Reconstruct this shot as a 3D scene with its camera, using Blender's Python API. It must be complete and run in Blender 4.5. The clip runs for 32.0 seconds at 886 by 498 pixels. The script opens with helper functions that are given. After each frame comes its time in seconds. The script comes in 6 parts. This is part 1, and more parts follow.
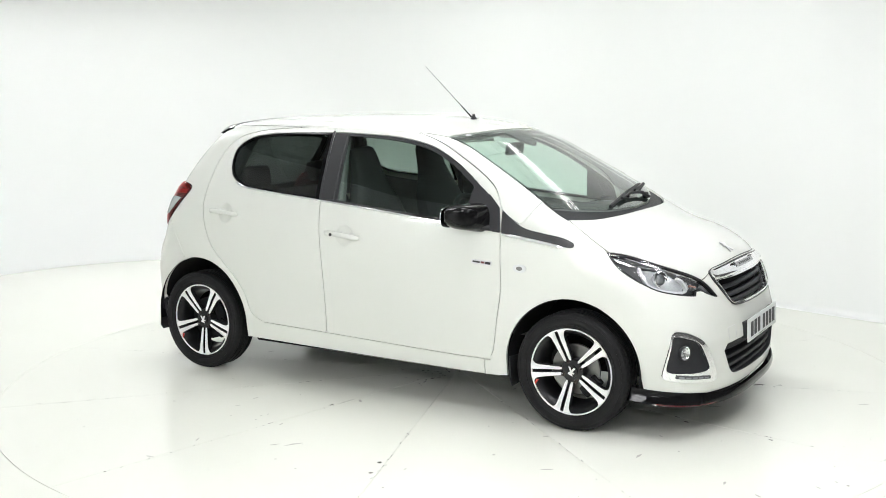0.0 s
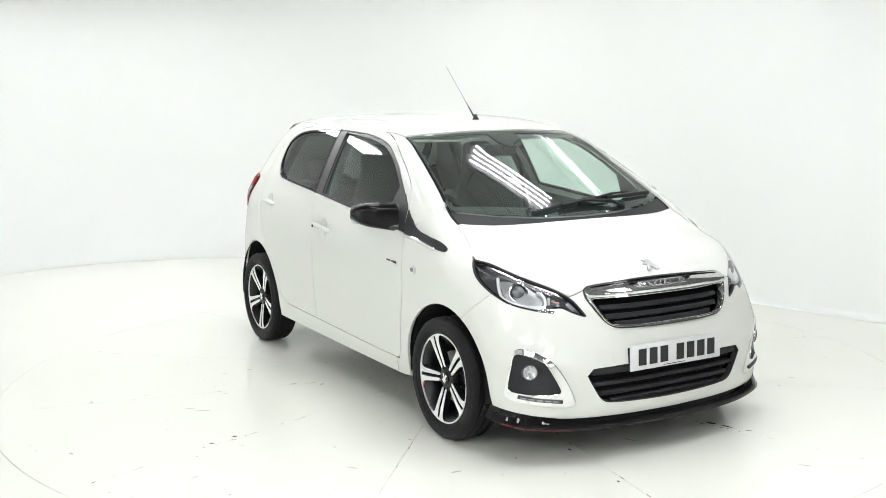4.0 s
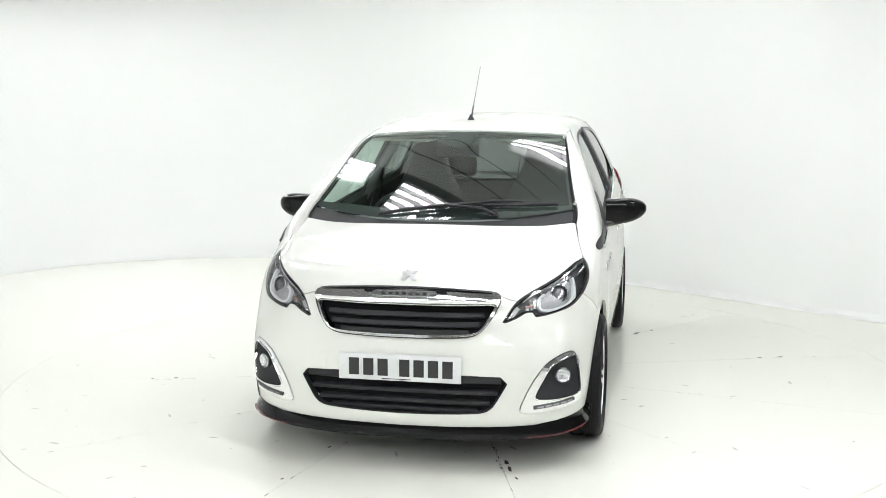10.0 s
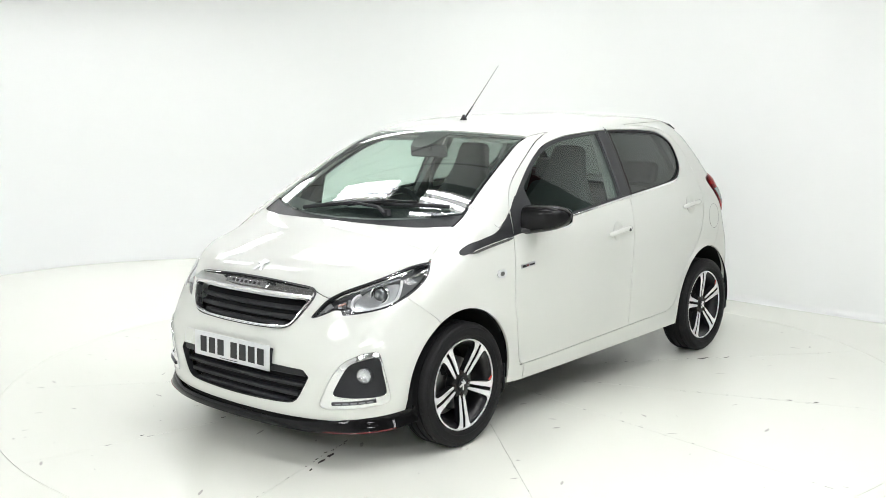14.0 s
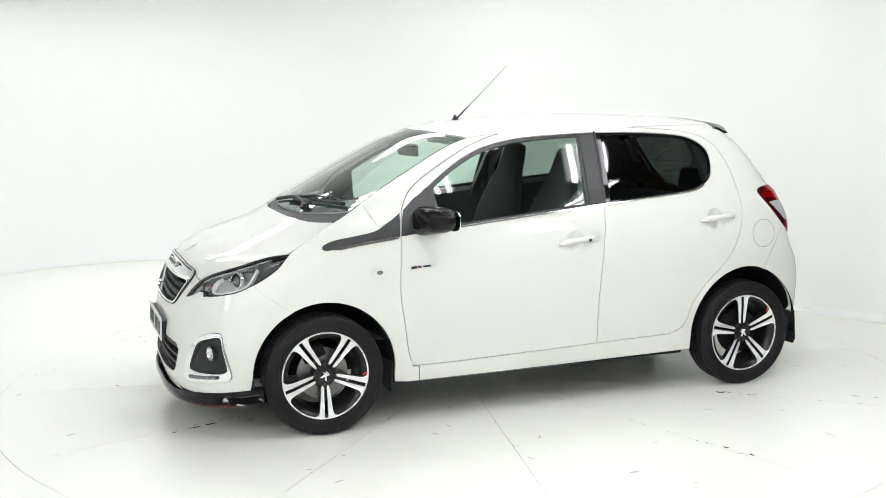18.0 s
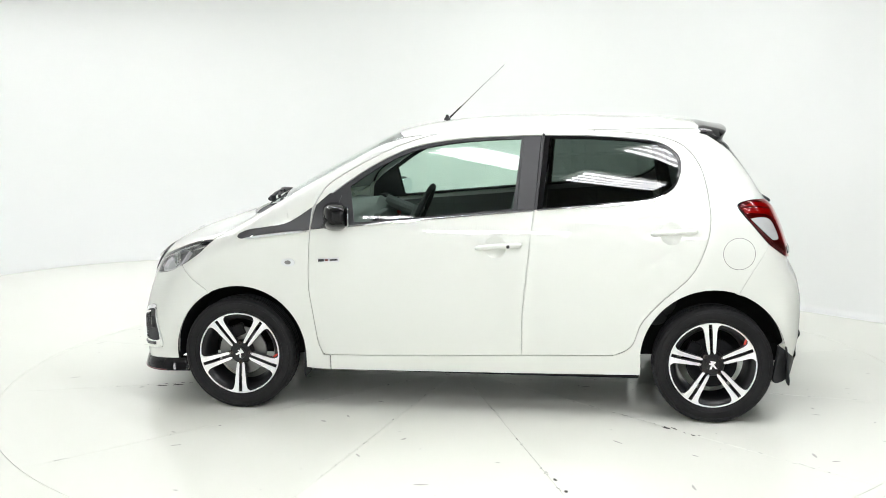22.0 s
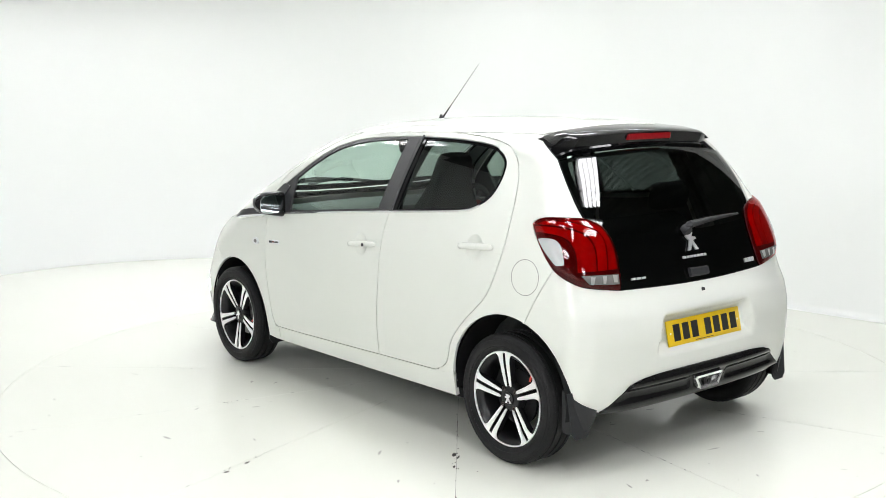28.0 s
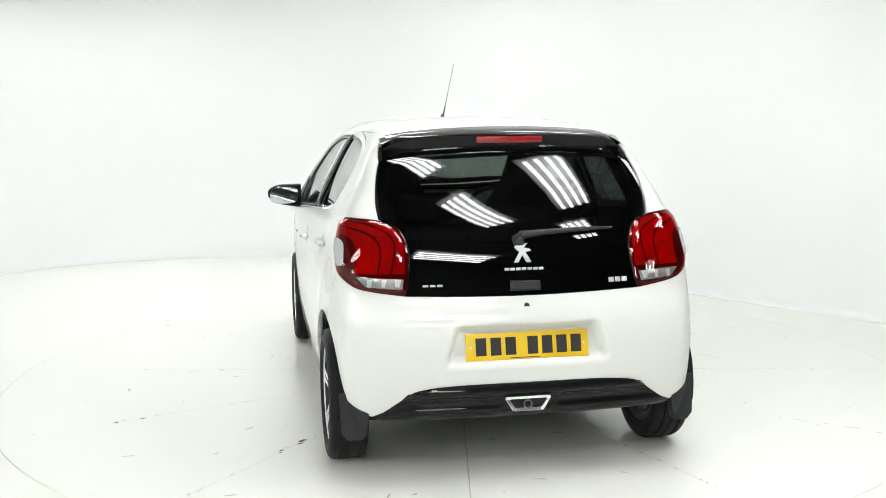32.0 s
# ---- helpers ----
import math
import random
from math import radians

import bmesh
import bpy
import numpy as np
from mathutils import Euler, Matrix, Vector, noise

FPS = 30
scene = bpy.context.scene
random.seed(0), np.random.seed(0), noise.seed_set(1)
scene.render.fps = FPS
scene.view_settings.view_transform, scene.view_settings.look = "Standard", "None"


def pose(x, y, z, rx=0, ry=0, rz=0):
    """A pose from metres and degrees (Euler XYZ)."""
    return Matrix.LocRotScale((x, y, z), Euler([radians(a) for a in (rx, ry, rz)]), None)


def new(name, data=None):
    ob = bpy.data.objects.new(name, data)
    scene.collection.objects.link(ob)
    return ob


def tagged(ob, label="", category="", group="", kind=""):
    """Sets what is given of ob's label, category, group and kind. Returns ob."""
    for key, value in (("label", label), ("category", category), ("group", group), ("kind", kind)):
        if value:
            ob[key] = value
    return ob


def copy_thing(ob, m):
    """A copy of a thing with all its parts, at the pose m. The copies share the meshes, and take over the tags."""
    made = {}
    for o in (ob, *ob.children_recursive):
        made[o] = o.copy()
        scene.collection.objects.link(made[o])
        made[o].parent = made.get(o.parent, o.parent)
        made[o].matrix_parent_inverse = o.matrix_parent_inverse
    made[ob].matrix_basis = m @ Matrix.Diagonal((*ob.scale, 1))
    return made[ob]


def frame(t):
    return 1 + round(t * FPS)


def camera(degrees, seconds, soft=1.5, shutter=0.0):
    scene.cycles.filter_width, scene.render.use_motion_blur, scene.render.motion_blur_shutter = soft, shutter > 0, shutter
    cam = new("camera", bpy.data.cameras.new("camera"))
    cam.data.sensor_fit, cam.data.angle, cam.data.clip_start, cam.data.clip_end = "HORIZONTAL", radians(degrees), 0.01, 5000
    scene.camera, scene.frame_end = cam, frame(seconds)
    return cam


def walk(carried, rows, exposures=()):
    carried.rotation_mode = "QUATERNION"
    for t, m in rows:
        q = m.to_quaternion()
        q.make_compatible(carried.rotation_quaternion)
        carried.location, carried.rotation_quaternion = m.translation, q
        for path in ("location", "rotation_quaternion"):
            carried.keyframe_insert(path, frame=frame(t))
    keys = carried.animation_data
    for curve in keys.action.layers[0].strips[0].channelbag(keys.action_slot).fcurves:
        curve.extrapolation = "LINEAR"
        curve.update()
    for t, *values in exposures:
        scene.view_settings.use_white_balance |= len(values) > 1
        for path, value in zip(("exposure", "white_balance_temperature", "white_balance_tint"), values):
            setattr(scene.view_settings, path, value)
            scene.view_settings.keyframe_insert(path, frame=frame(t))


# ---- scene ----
# ---------------------------------------------------------------- camera
cam = camera(45.39, 32.0, soft=0.6)
EYE = Vector((0.0, -5.961, 1.579))
CAM_POSE = Matrix.Translation(EYE) @ pose(0, 0, 0, 0, 0, 0.864) @ pose(0, 0, 0, 90 - 8.361) @ pose(0, 0, 0, 0, 0, -0.312)
walk(cam, [(0.0, CAM_POSE), (32.0, CAM_POSE)], exposures=[(0.0, -0.07), (32.0, -0.07)])


def turn_angle(t):
    """Heading of the turntable in degrees; it turns clockwise at an almost steady pace."""
    return -29.860 - 7.126 * t - 0.342 * ((t - 16) / 16) ** 2


CAR_ON_TABLE = Matrix.Translation((-0.1527, 0.0812, 0.0))

# ---------------------------------------------------------------- light
world = bpy.data.worlds.new("studio_surround")
scene.world = world
world.use_nodes = True
world.node_tree.nodes["Background"].inputs[0].default_value = (0.95, 1.0, 0.98, 1)
world.node_tree.nodes["Background"].inputs[1].default_value = 0.05
TUBE_GLOW, LAMP_Z = 40.0, 2.7
TUBE_COLOR = (0.998, 1.0, 1.02)


# ---------------------------------------------------------------- materials
def material(name, color, rough=0.5, metal=0.0, coat=0.0, coat_rough=0.03, vary=0.0, scale=8.0, bump=0.0, bump_scale=200.0,
             spec=0.5, rough_vary=0.0):
    m = bpy.data.materials.new(name)
    m.use_nodes = True
    nt = m.node_tree
    b = nt.nodes["Principled BSDF"]
    b.inputs["Base Color"].default_value = (*color, 1)
    b.inputs["Roughness"].default_value = rough
    b.inputs["Metallic"].default_value = metal
    b.inputs["Specular IOR Level"].default_value = spec
    b.inputs["Coat Weight"].default_value = coat
    b.inputs["Coat Roughness"].default_value = coat_rough
    tc = nt.nodes.new("ShaderNodeTexCoord")
    if vary or rough_vary:
        n = nt.nodes.new("ShaderNodeTexNoise")
        n.inputs["Scale"].default_value = scale
        n.inputs["Detail"].default_value = 6
        nt.links.new(tc.outputs["Object"], n.inputs["Vector"])
        if vary:
            mix = nt.nodes.new("ShaderNodeMix")
            mix.data_type = "RGBA"
            mix.inputs["A"].default_value = (*[c * (1 - vary) for c in color], 1)
            mix.inputs["B"].default_value = (*[min(1, c * (1 + vary)) for c in color], 1)
            nt.links.new(n.outputs["Fac"], mix.inputs["Factor"])
            nt.links.new(mix.outputs["Result"], b.inputs["Base Color"])
        if rough_vary:
            r = nt.nodes.new("ShaderNodeMapRange")
            r.inputs["To Min"].default_value = max(0, rough - rough_vary)
            r.inputs["To Max"].default_value = rough + rough_vary
            nt.links.new(n.outputs["Fac"], r.inputs["Value"])
            nt.links.new(r.outputs["Result"], b.inputs["Roughness"])
    if bump:
        n2 = nt.nodes.new("ShaderNodeTexNoise")
        n2.inputs["Scale"].default_value = bump_scale
        n2.inputs["Detail"].default_value = 4
        bp = nt.nodes.new("ShaderNodeBump")
        bp.inputs["Strength"].default_value = bump
        bp.inputs["Distance"].default_value = 0.002
        nt.links.new(tc.outputs["Object"], n2.inputs["Vector"])
        nt.links.new(n2.outputs["Fac"], bp.inputs["Height"])
        nt.links.new(bp.outputs["Normal"], b.inputs["Normal"])
    return m


def glass_material(name, tint, gloss=1.0, base=0.07):
    """Thin pane: tinted see-through with a clear reflection on top."""
    m = bpy.data.materials.new(name)
    m.use_nodes = True
    nt = m.node_tree
    nt.nodes.remove(nt.nodes["Principled BSDF"])
    out = nt.nodes["Material Output"]
    tr = nt.nodes.new("ShaderNodeBsdfTransparent")
    tr.inputs[0].default_value = (*tint, 1)
    gl = nt.nodes.new("ShaderNodeBsdfGlossy")
    gl.inputs["Roughness"].default_value = 0.0
    gl.inputs["Color"].default_value = (gloss, gloss, gloss, 1)
    lw = nt.nodes.new("ShaderNodeLayerWeight")
    lw.inputs["Blend"].default_value = 0.5
    pw = nt.nodes.new("ShaderNodeMath")
    pw.operation = "POWER"
    pw.inputs[1].default_value = 4.5
    fr = nt.nodes.new("ShaderNodeMath")
    fr.operation = "MULTIPLY_ADD"
    fr.inputs[1].default_value = 0.9
    fr.inputs[2].default_value = base
    nt.links.new(lw.outputs["Facing"], pw.inputs[0])
    nt.links.new(pw.outputs[0], fr.inputs[0])
    mx = nt.nodes.new("ShaderNodeMixShader")
    nt.links.new(fr.outputs[0], mx.inputs[0])
    nt.links.new(tr.outputs[0], mx.inputs[1])
    nt.links.new(gl.outputs[0], mx.inputs[2])
    nt.links.new(mx.outputs[0], out.inputs["Surface"])
    return m


def glow_material(name, color, strength):
    m = bpy.data.materials.new(name)
    m.use_nodes = True
    nt = m.node_tree
    nt.nodes.remove(nt.nodes["Principled BSDF"])
    e = nt.nodes.new("ShaderNodeEmission")
    e.inputs[0].default_value = (*color, 1)
    e.inputs[1].default_value = strength
    nt.links.new(e.outputs[0], nt.nodes["Material Output"].inputs["Surface"])
    return m


PAINT = material("white_car_paint", (0.695, 0.712, 0.668), rough=0.5, spec=0.1, coat=0.85, coat_rough=0.012, vary=0.01, scale=3)
GLOSS_BLACK = material("gloss_black_plastic", (0.0075, 0.0075, 0.008), rough=0.03, spec=0.2)
BLACK = material("matt_black_plastic", (0.021, 0.022, 0.024), rough=0.55, bump=0.25, bump_scale=600, vary=0.12, scale=40, spec=0.3)
SATIN_BLACK = material("satin_black_trim", (0.025, 0.026, 0.028), rough=0.42, bump=0.1, bump_scale=500, vary=0.08, scale=25)
DARK = material("dark_underbody", (0.010, 0.010, 0.011), rough=0.8, vary=0.3, scale=20, spec=0.2)
RUBBER = material("tyre_rubber", (0.0115, 0.0115, 0.012), rough=0.55, vary=0.35, scale=30, bump=0.3, bump_scale=400, rough_vary=0.12, spec=0.17)
CHROME = material("chrome", (0.85, 0.86, 0.87), rough=0.10, metal=0.85, rough_vary=0.03, scale=50)
TRIM_CHROME = material("bright_trim_chrome", (0.86, 0.87, 0.88), rough=0.06, metal=0.92, coat=0.3, rough_vary=0.02, scale=40)
SATIN_SILVER = material("satin_silver", (0.66, 0.67, 0.68), rough=0.28, metal=0.6)
PLATE_GREY = material("grey_name_plate", (0.40, 0.41, 0.42), rough=0.25, metal=0.8)
ALLOY = material("diamond_cut_alloy", (0.88, 0.88, 0.88), rough=0.3, metal=0.45, bump=0.06, bump_scale=900)
RIM_BLACK = material("black_rim_paint", (0.008, 0.008, 0.009), rough=0.3, coat=0.15, vary=0.1, scale=30, spec=0.3)
STEEL = material("brushed_brake_steel", (0.22, 0.22, 0.215), rough=0.38, metal=1.0, vary=0.2, scale=40)
RED_PAINT = material("red_accent", (0.55, 0.035, 0.02), rough=0.35, coat=0.5)
RED_STRIPE = material("dull_red_stripe", (0.13, 0.018, 0.016), rough=0.35, coat=0.2)
GLASS = glass_material("green_tinted_glass", (0.74, 0.86, 0.80), 1.0, 0.055)
SCREEN_GLASS = glass_material("windscreen_glass", (0.78, 0.90, 0.84))
PRIVACY = glass_material("dark_privacy_glass", (0.27, 0.315, 0.295), 1.0, 0.05)
CLEAR = glass_material("clear_lens", (0.95, 0.96, 0.96), 0.9, 0.045)
LIGHT_PLASTIC = material("white_plate_plastic", (0.64, 0.66, 0.66), rough=0.35, vary=0.03, scale=15)
YELLOW_PLATE = material("yellow_plate_plastic", (0.70, 0.47, 0.012), rough=0.35, vary=0.04, scale=15)
INK = material("black_ink", (0.015, 0.015, 0.016), rough=0.5)
SEAT_CLOTH = material("black_seat_cloth", (0.048, 0.050, 0.052), rough=0.9, bump=0.5, bump_scale=300, vary=0.25, scale=60)
DASH = material("charcoal_dashboard", (0.14, 0.145, 0.145), rough=0.65, bump=0.3, bump_scale=500)
LINER = material("grey_headlining", (0.30, 0.31, 0.29), rough=0.95, bump=0.3, bump_scale=500)


# ---------------------------------------------------------------- car body surface
def curve_through(xs, ys):
    """A smooth function through the given knots (monotone cubic), for arrays."""
    xs, ys = np.array(xs, float), np.array(ys, float)
    d = np.diff(ys) / np.diff(xs)
    m = np.empty(len(xs))
    m[0], m[-1] = d[0], d[-1]
    m[1:-1] = np.where(d[1:] * d[:-1] > 0, 2 * d[1:] * d[:-1] / np.where(d[1:] + d[:-1] == 0, 1, d[1:] + d[:-1]), 0)

    def f(x):
        x = np.clip(np.asarray(x, float), xs[0], xs[-1])
        i = np.clip(np.searchsorted(xs, x) - 1, 0, len(xs) - 2)
        h = xs[i + 1] - xs[i]
        s = (x - xs[i]) / h
        return ((1 + 2 * s) * (1 - s) ** 2 * ys[i] + s * (1 - s) ** 2 * h * m[i]
                + s * s * (3 - 2 * s) * ys[i + 1] + s * s * (s - 1) * h * m[i + 1])
    return f


# x forward, y to the car's left, z up; the origin lies on the ground midway between the axles
def smoothed(f, x0, x1, width):
    """The same function with its bends evened out over the given width."""
    xs = np.linspace(x0, x1, 800)
    reach_x = np.linspace(-2.5, 2.5, 41)
    weight = np.exp(-reach_x ** 2 / 2)
    ys = sum(w * f(np.clip(xs + width * r, x0, x1)) for w, r in zip(weight, reach_x)) / weight.sum()
    slope = np.gradient(ys, xs)
    h = xs[1] - xs[0]

    def g(x):
        x = np.clip(np.asarray(x, float), x0, x1)
        i = np.clip(((x - x0) / h).astype(int), 0, 798)
        k = (x - xs[i]) / h
        return ((1 + 2 * k) * (1 - k) ** 2 * ys[i] + k * (1 - k) ** 2 * h * slope[i]
                + k * k * (3 - 2 * k) * ys[i + 1] + k * k * (k - 1) * h * slope[i + 1])
    return g


def screen_line(x):
    """Height of the windscreen's middle, an even arc from the roof to the bonnet."""
    return 1.3880 - 0.470 * (x - 0.44) - 0.088 * (x - 0.44) ** 2


SCREEN_AT = [0.46, 0.6, 0.75, 0.9, 1.05, 1.17]
TOP_LINE = smoothed(curve_through([-1.9, -1.45, -1.2, -0.85, -0.45, -0.1, 0.2, 0.33] + SCREEN_AT + [1.26, 1.35, 1.5, 1.67, 1.76, 1.95],
                                  [1.32, 1.392, 1.425, 1.452, 1.462, 1.457, 1.434, 1.4115] + [screen_line(x) for x in SCREEN_AT] + [0.951, 0.922, 0.872, 0.808, 0.768, 0.66]), -1.9, 1.95, 0.045)
CROWN = smoothed(curve_through([-1.4, -0.5, 0.2, 0.45, 1.1, 1.3, 1.8], [0.12, 0.10, 0.125, 0.165, 0.155, 0.14, 0.10]), -1.9, 1.95, 0.06)
TOP_BLEND = smoothed(curve_through([-1.4, 0.25, 0.5, 1.0, 1.25, 1.7], [0.085, 0.08, 0.05, 0.05, 0.13, 0.10]), -1.9, 1.95, 0.05)
SIDE_LINE = curve_through([0.0, 0.2, 0.35, 0.55, 0.75, 0.85, 0.95, 1.0, 1.1, 1.2, 1.3, 1.4, 1.5],
                          [0.735, 0.768, 0.790, 0.801, 0.800, 0.793, 0.773, 0.756, 0.712, 0.663, 0.610, 0.553, 0.495])
SIDE_TAPER = curve_through([-1.8, -1.5, -1.25, -0.9, -0.4, 0.6, 1.2, 1.5, 1.9], [0.09, 0.043, 0.014, 0.0, 0.0, 0.0, 0.008, 0.03, 0.08])
NOSE_LINE = curve_through([0.0, 0.17, 0.25, 0.42, 0.52, 0.60, 0.70, 0.78, 0.9, 1.1], [1.77, 1.81, 1.828, 1.832, 1.818, 1.798, 1.768, 1.742, 1.70, 1.63])
TAIL_LINE = curve_through([0.0, 0.28, 0.42, 0.55, 0.66, 0.76, 0.85, 0.93, 1.02, 1.15, 1.3, 1.45],
                          [1.57, 1.612, 1.636, 1.640, 1.622, 1.575, 1.545, 1.516, 1.474, 1.395, 1.285, 1.15])


def soft_max(a, b, k):
    h = np.clip(0.5 + 0.5 * (a - b) / k, 0, 1)
    return b + (a - b) * h + k * h * (1 - h)


def body(x, y, z):
    """Signed distance-like value of the car's outer skin, below zero inside."""
    a = np.abs(y)
    top = (z - TOP_LINE(x) + CROWN(x) * a * a) * 0.9
    side = a - SIDE_LINE(z) + SIDE_TAPER(x)
    nose = x - NOSE_LINE(z) + 0.125 * (a / 0.65) ** 3 * (1 + 0.5 * np.clip((z - 0.45) / 0.3, 0, 1.2))
    tail = -x - TAIL_LINE(z) + 0.042 * (a / 0.6) ** 2.8
    f = soft_max(top, side, TOP_BLEND(x))
    f = soft_max(f, nose, 0.12)
    return soft_max(f, tail, 0.09)


def cast(origin, way, far=1.4):
    """Distance along each ray to the skin, from inside."""
    lo = np.zeros(len(origin))
    hi = np.full(len(origin), far)
    for _ in range(34):
        mid = (lo + hi) / 2
        q = origin + way * mid[:, None]
        inside = body(q[:, 0], q[:, 1], q[:, 2]) < 0
        lo = np.where(inside, mid, lo)
        hi = np.where(inside, hi, mid)
    return lo


NOSE_AXIS, TAIL_AXIS, WRAP = 0.95, -0.75, 0.85


def on_skin(uv, mode):
    """Places on the skin from flat coordinates: side (x, z), top (x, y), nose and tail (turn in degrees, z)."""
    uv = np.asarray(uv, float)
    n = len(uv)
    o, w = np.zeros((n, 3)), np.zeros((n, 3))
    if mode == "side":
        o[:, 0], o[:, 2], w[:, 1] = uv[:, 0], uv[:, 1], 1
    elif mode == "top":
        o[:, 0], o[:, 1], o[:, 2], w[:, 2] = uv[:, 0], uv[:, 1], 0.6, 1
    elif mode == "nose":
        a = np.radians(uv[:, 0])
        o[:, 0], o[:, 2], w[:, 0], w[:, 1] = NOSE_AXIS, uv[:, 1], np.cos(a), np.sin(a)
    else:
        a = np.radians(uv[:, 0])
        o[:, 0], o[:, 2], w[:, 0], w[:, 1] = TAIL_AXIS, uv[:, 1], -np.cos(a), np.sin(a)
    return o + w * cast(o, w)[:, None]


def skin_normal(p):
    e = 0.004
    g = np.stack([body(*(p + np.eye(3)[k] * e).T) - body(*(p - np.eye(3)[k] * e).T) for k in range(3)], 1)
    return g / np.linalg.norm(g, axis=1)[:, None]


# ---------------------------------------------------------------- mesh tools
from mathutils.geometry import delaunay_2d_cdt


def link(name, mesh, mat, parent=None, label=""):
    ob = new(name, mesh)
    if mat is not None and not mesh.materials:
        mesh.materials.append(mat)
    if parent is not None:
        ob.parent = parent
    if label:
        ob["label"] = label
    return ob


def part(name, bm, mat, parent=None, label="", smooth=True):
    """One bmesh as one mesh object under a thing or a part."""
    me = bpy.data.meshes.new(name)
    bm.to_mesh(me)
    bm.free()
    for f in me.polygons:
        f.use_smooth = smooth
    if smooth:
        me.set_sharp_from_angle(angle=radians(35))
    return link(name, me, mat, parent, label)


def spline(pts, step=0.012, closed=False):
    """Dense points through flat control points; a third value of 1 makes a sharp corner."""
    p = [np.array(q[:2], float) for q in pts]
    hard = [len(q) > 2 and bool(q[2]) for q in pts]
    n = len(p)
    out = []
    for i in range(n if closed else n - 1):
        b, c = p[i], p[(i + 1) % n]
        a = p[i - 1] if (closed or i > 0) else None
        d = p[(i + 2) % n] if (closed or i + 2 < n) else None
        tb = (c - a) * 0.5 if a is not None and not hard[i] else None
        tc = (d - b) * 0.5 if d is not None and not hard[(i + 1) % n] else None
        seg = np.linalg.norm(c - b)

        def fit(v):
            k = np.linalg.norm(v)
            return v * min(1.0, seg / k) if k > 0 else v
        tb = fit(tb) if tb is not None else None
        tc = fit(tc) if tc is not None else None
        if tb is None and tc is None:
            tb = tc = c - b
        elif tb is None:
            tb = 1.5 * (c - b) - 0.5 * tc
        elif tc is None:
            tc = 1.5 * (c - b) - 0.5 * tb
        m = max(1, int(np.ceil(seg / step)))
        for k in range(m):
            s = k / m
            out.append((1 + 2 * s) * (1 - s) ** 2 * b + s * (1 - s) ** 2 * tb + s * s * (3 - 2 * s) * c + s * s * (s - 1) * tc)
    if not closed:
        out.append(p[-1])
    return np.array(out)


def to_flat(p, mode):
    p = np.asarray(p, float)
    if mode == "side":
        return p[:, [0, 2]].copy()
    if mode == "top":
        return p[:, [0, 1]].copy()
    if mode == "nose":
        return np.stack([np.arctan2(p[:, 1], p[:, 0] - NOSE_AXIS) * WRAP, p[:, 2]], 1)
    return np.stack([np.arctan2(p[:, 1], TAIL_AXIS - p[:, 0]) * WRAP, p[:, 2]], 1)


def from_flat(q, mode):
    q = np.array(q, float)
    if mode in ("nose", "tail"):
        q[:, 0] = np.degrees(q[:, 0] / WRAP)
    return on_skin(q, mode)


def edge(mode, pts, closed=False):
    """A line on the skin in space, from control points in the mode's own coordinates."""
    q = [list(a) for a in pts]
    if mode in ("nose", "tail"):
        for a in q:
            a[0] = math.radians(a[0]) * WRAP
    return from_flat(spline(q, closed=closed), mode)


def both_sides(line):
    """A line that starts on the centre plane, joined with its mirror image into one that runs from right to left."""
    return np.concatenate([(line * [1, -1, 1])[::-1], line[1:]])


def join(*lines):
    out = [lines[0]]
    for a in lines[1:]:
        if np.linalg.norm(a[0] - out[-1][-1]) > np.linalg.norm(a[-1] - out[-1][-1]):
            a = a[::-1]
        out.append(a)
    p = np.concatenate(out)
    keep = np.linalg.norm(p - np.roll(p, 1, 0), axis=1) > 0.003
    return p[keep]


def inside_loop(q, loop):
    x, y = q[:, 0], q[:, 1]
    r = np.zeros(len(q), bool)
    a, b = loop, np.roll(loop, -1, 0)
    for (x0, y0), (x1, y1) in zip(a, b):
        if y0 != y1:
            hit = ((y0 > y) != (y1 > y)) & (x < (x1 - x0) * (y - y0) / (y1 - y0) + x0)
            r ^= hit
    return r


def shrink(loop, by):
    """A closed flat loop moved inwards (outwards for a negative amount)."""
    area = np.sum(loop[:, 0] * np.roll(loop[:, 1], -1) - np.roll(loop[:, 0], -1) * loop[:, 1])
    e = np.roll(loop, -1, 0) - np.roll(loop, 1, 0)
    nrm = np.stack([-e[:, 1], e[:, 0]], 1) / (np.linalg.norm(e, axis=1)[:, None] + 1e-9)
    return loop + nrm * by * (1 if area > 0 else -1)


def near_loop(q, loop, d):
    r = np.zeros(len(q), bool)
    for c in loop:
        r |= (np.abs(q[:, 0] - c[0]) < d) & (np.abs(q[:, 1] - c[1]) < d)
    return r


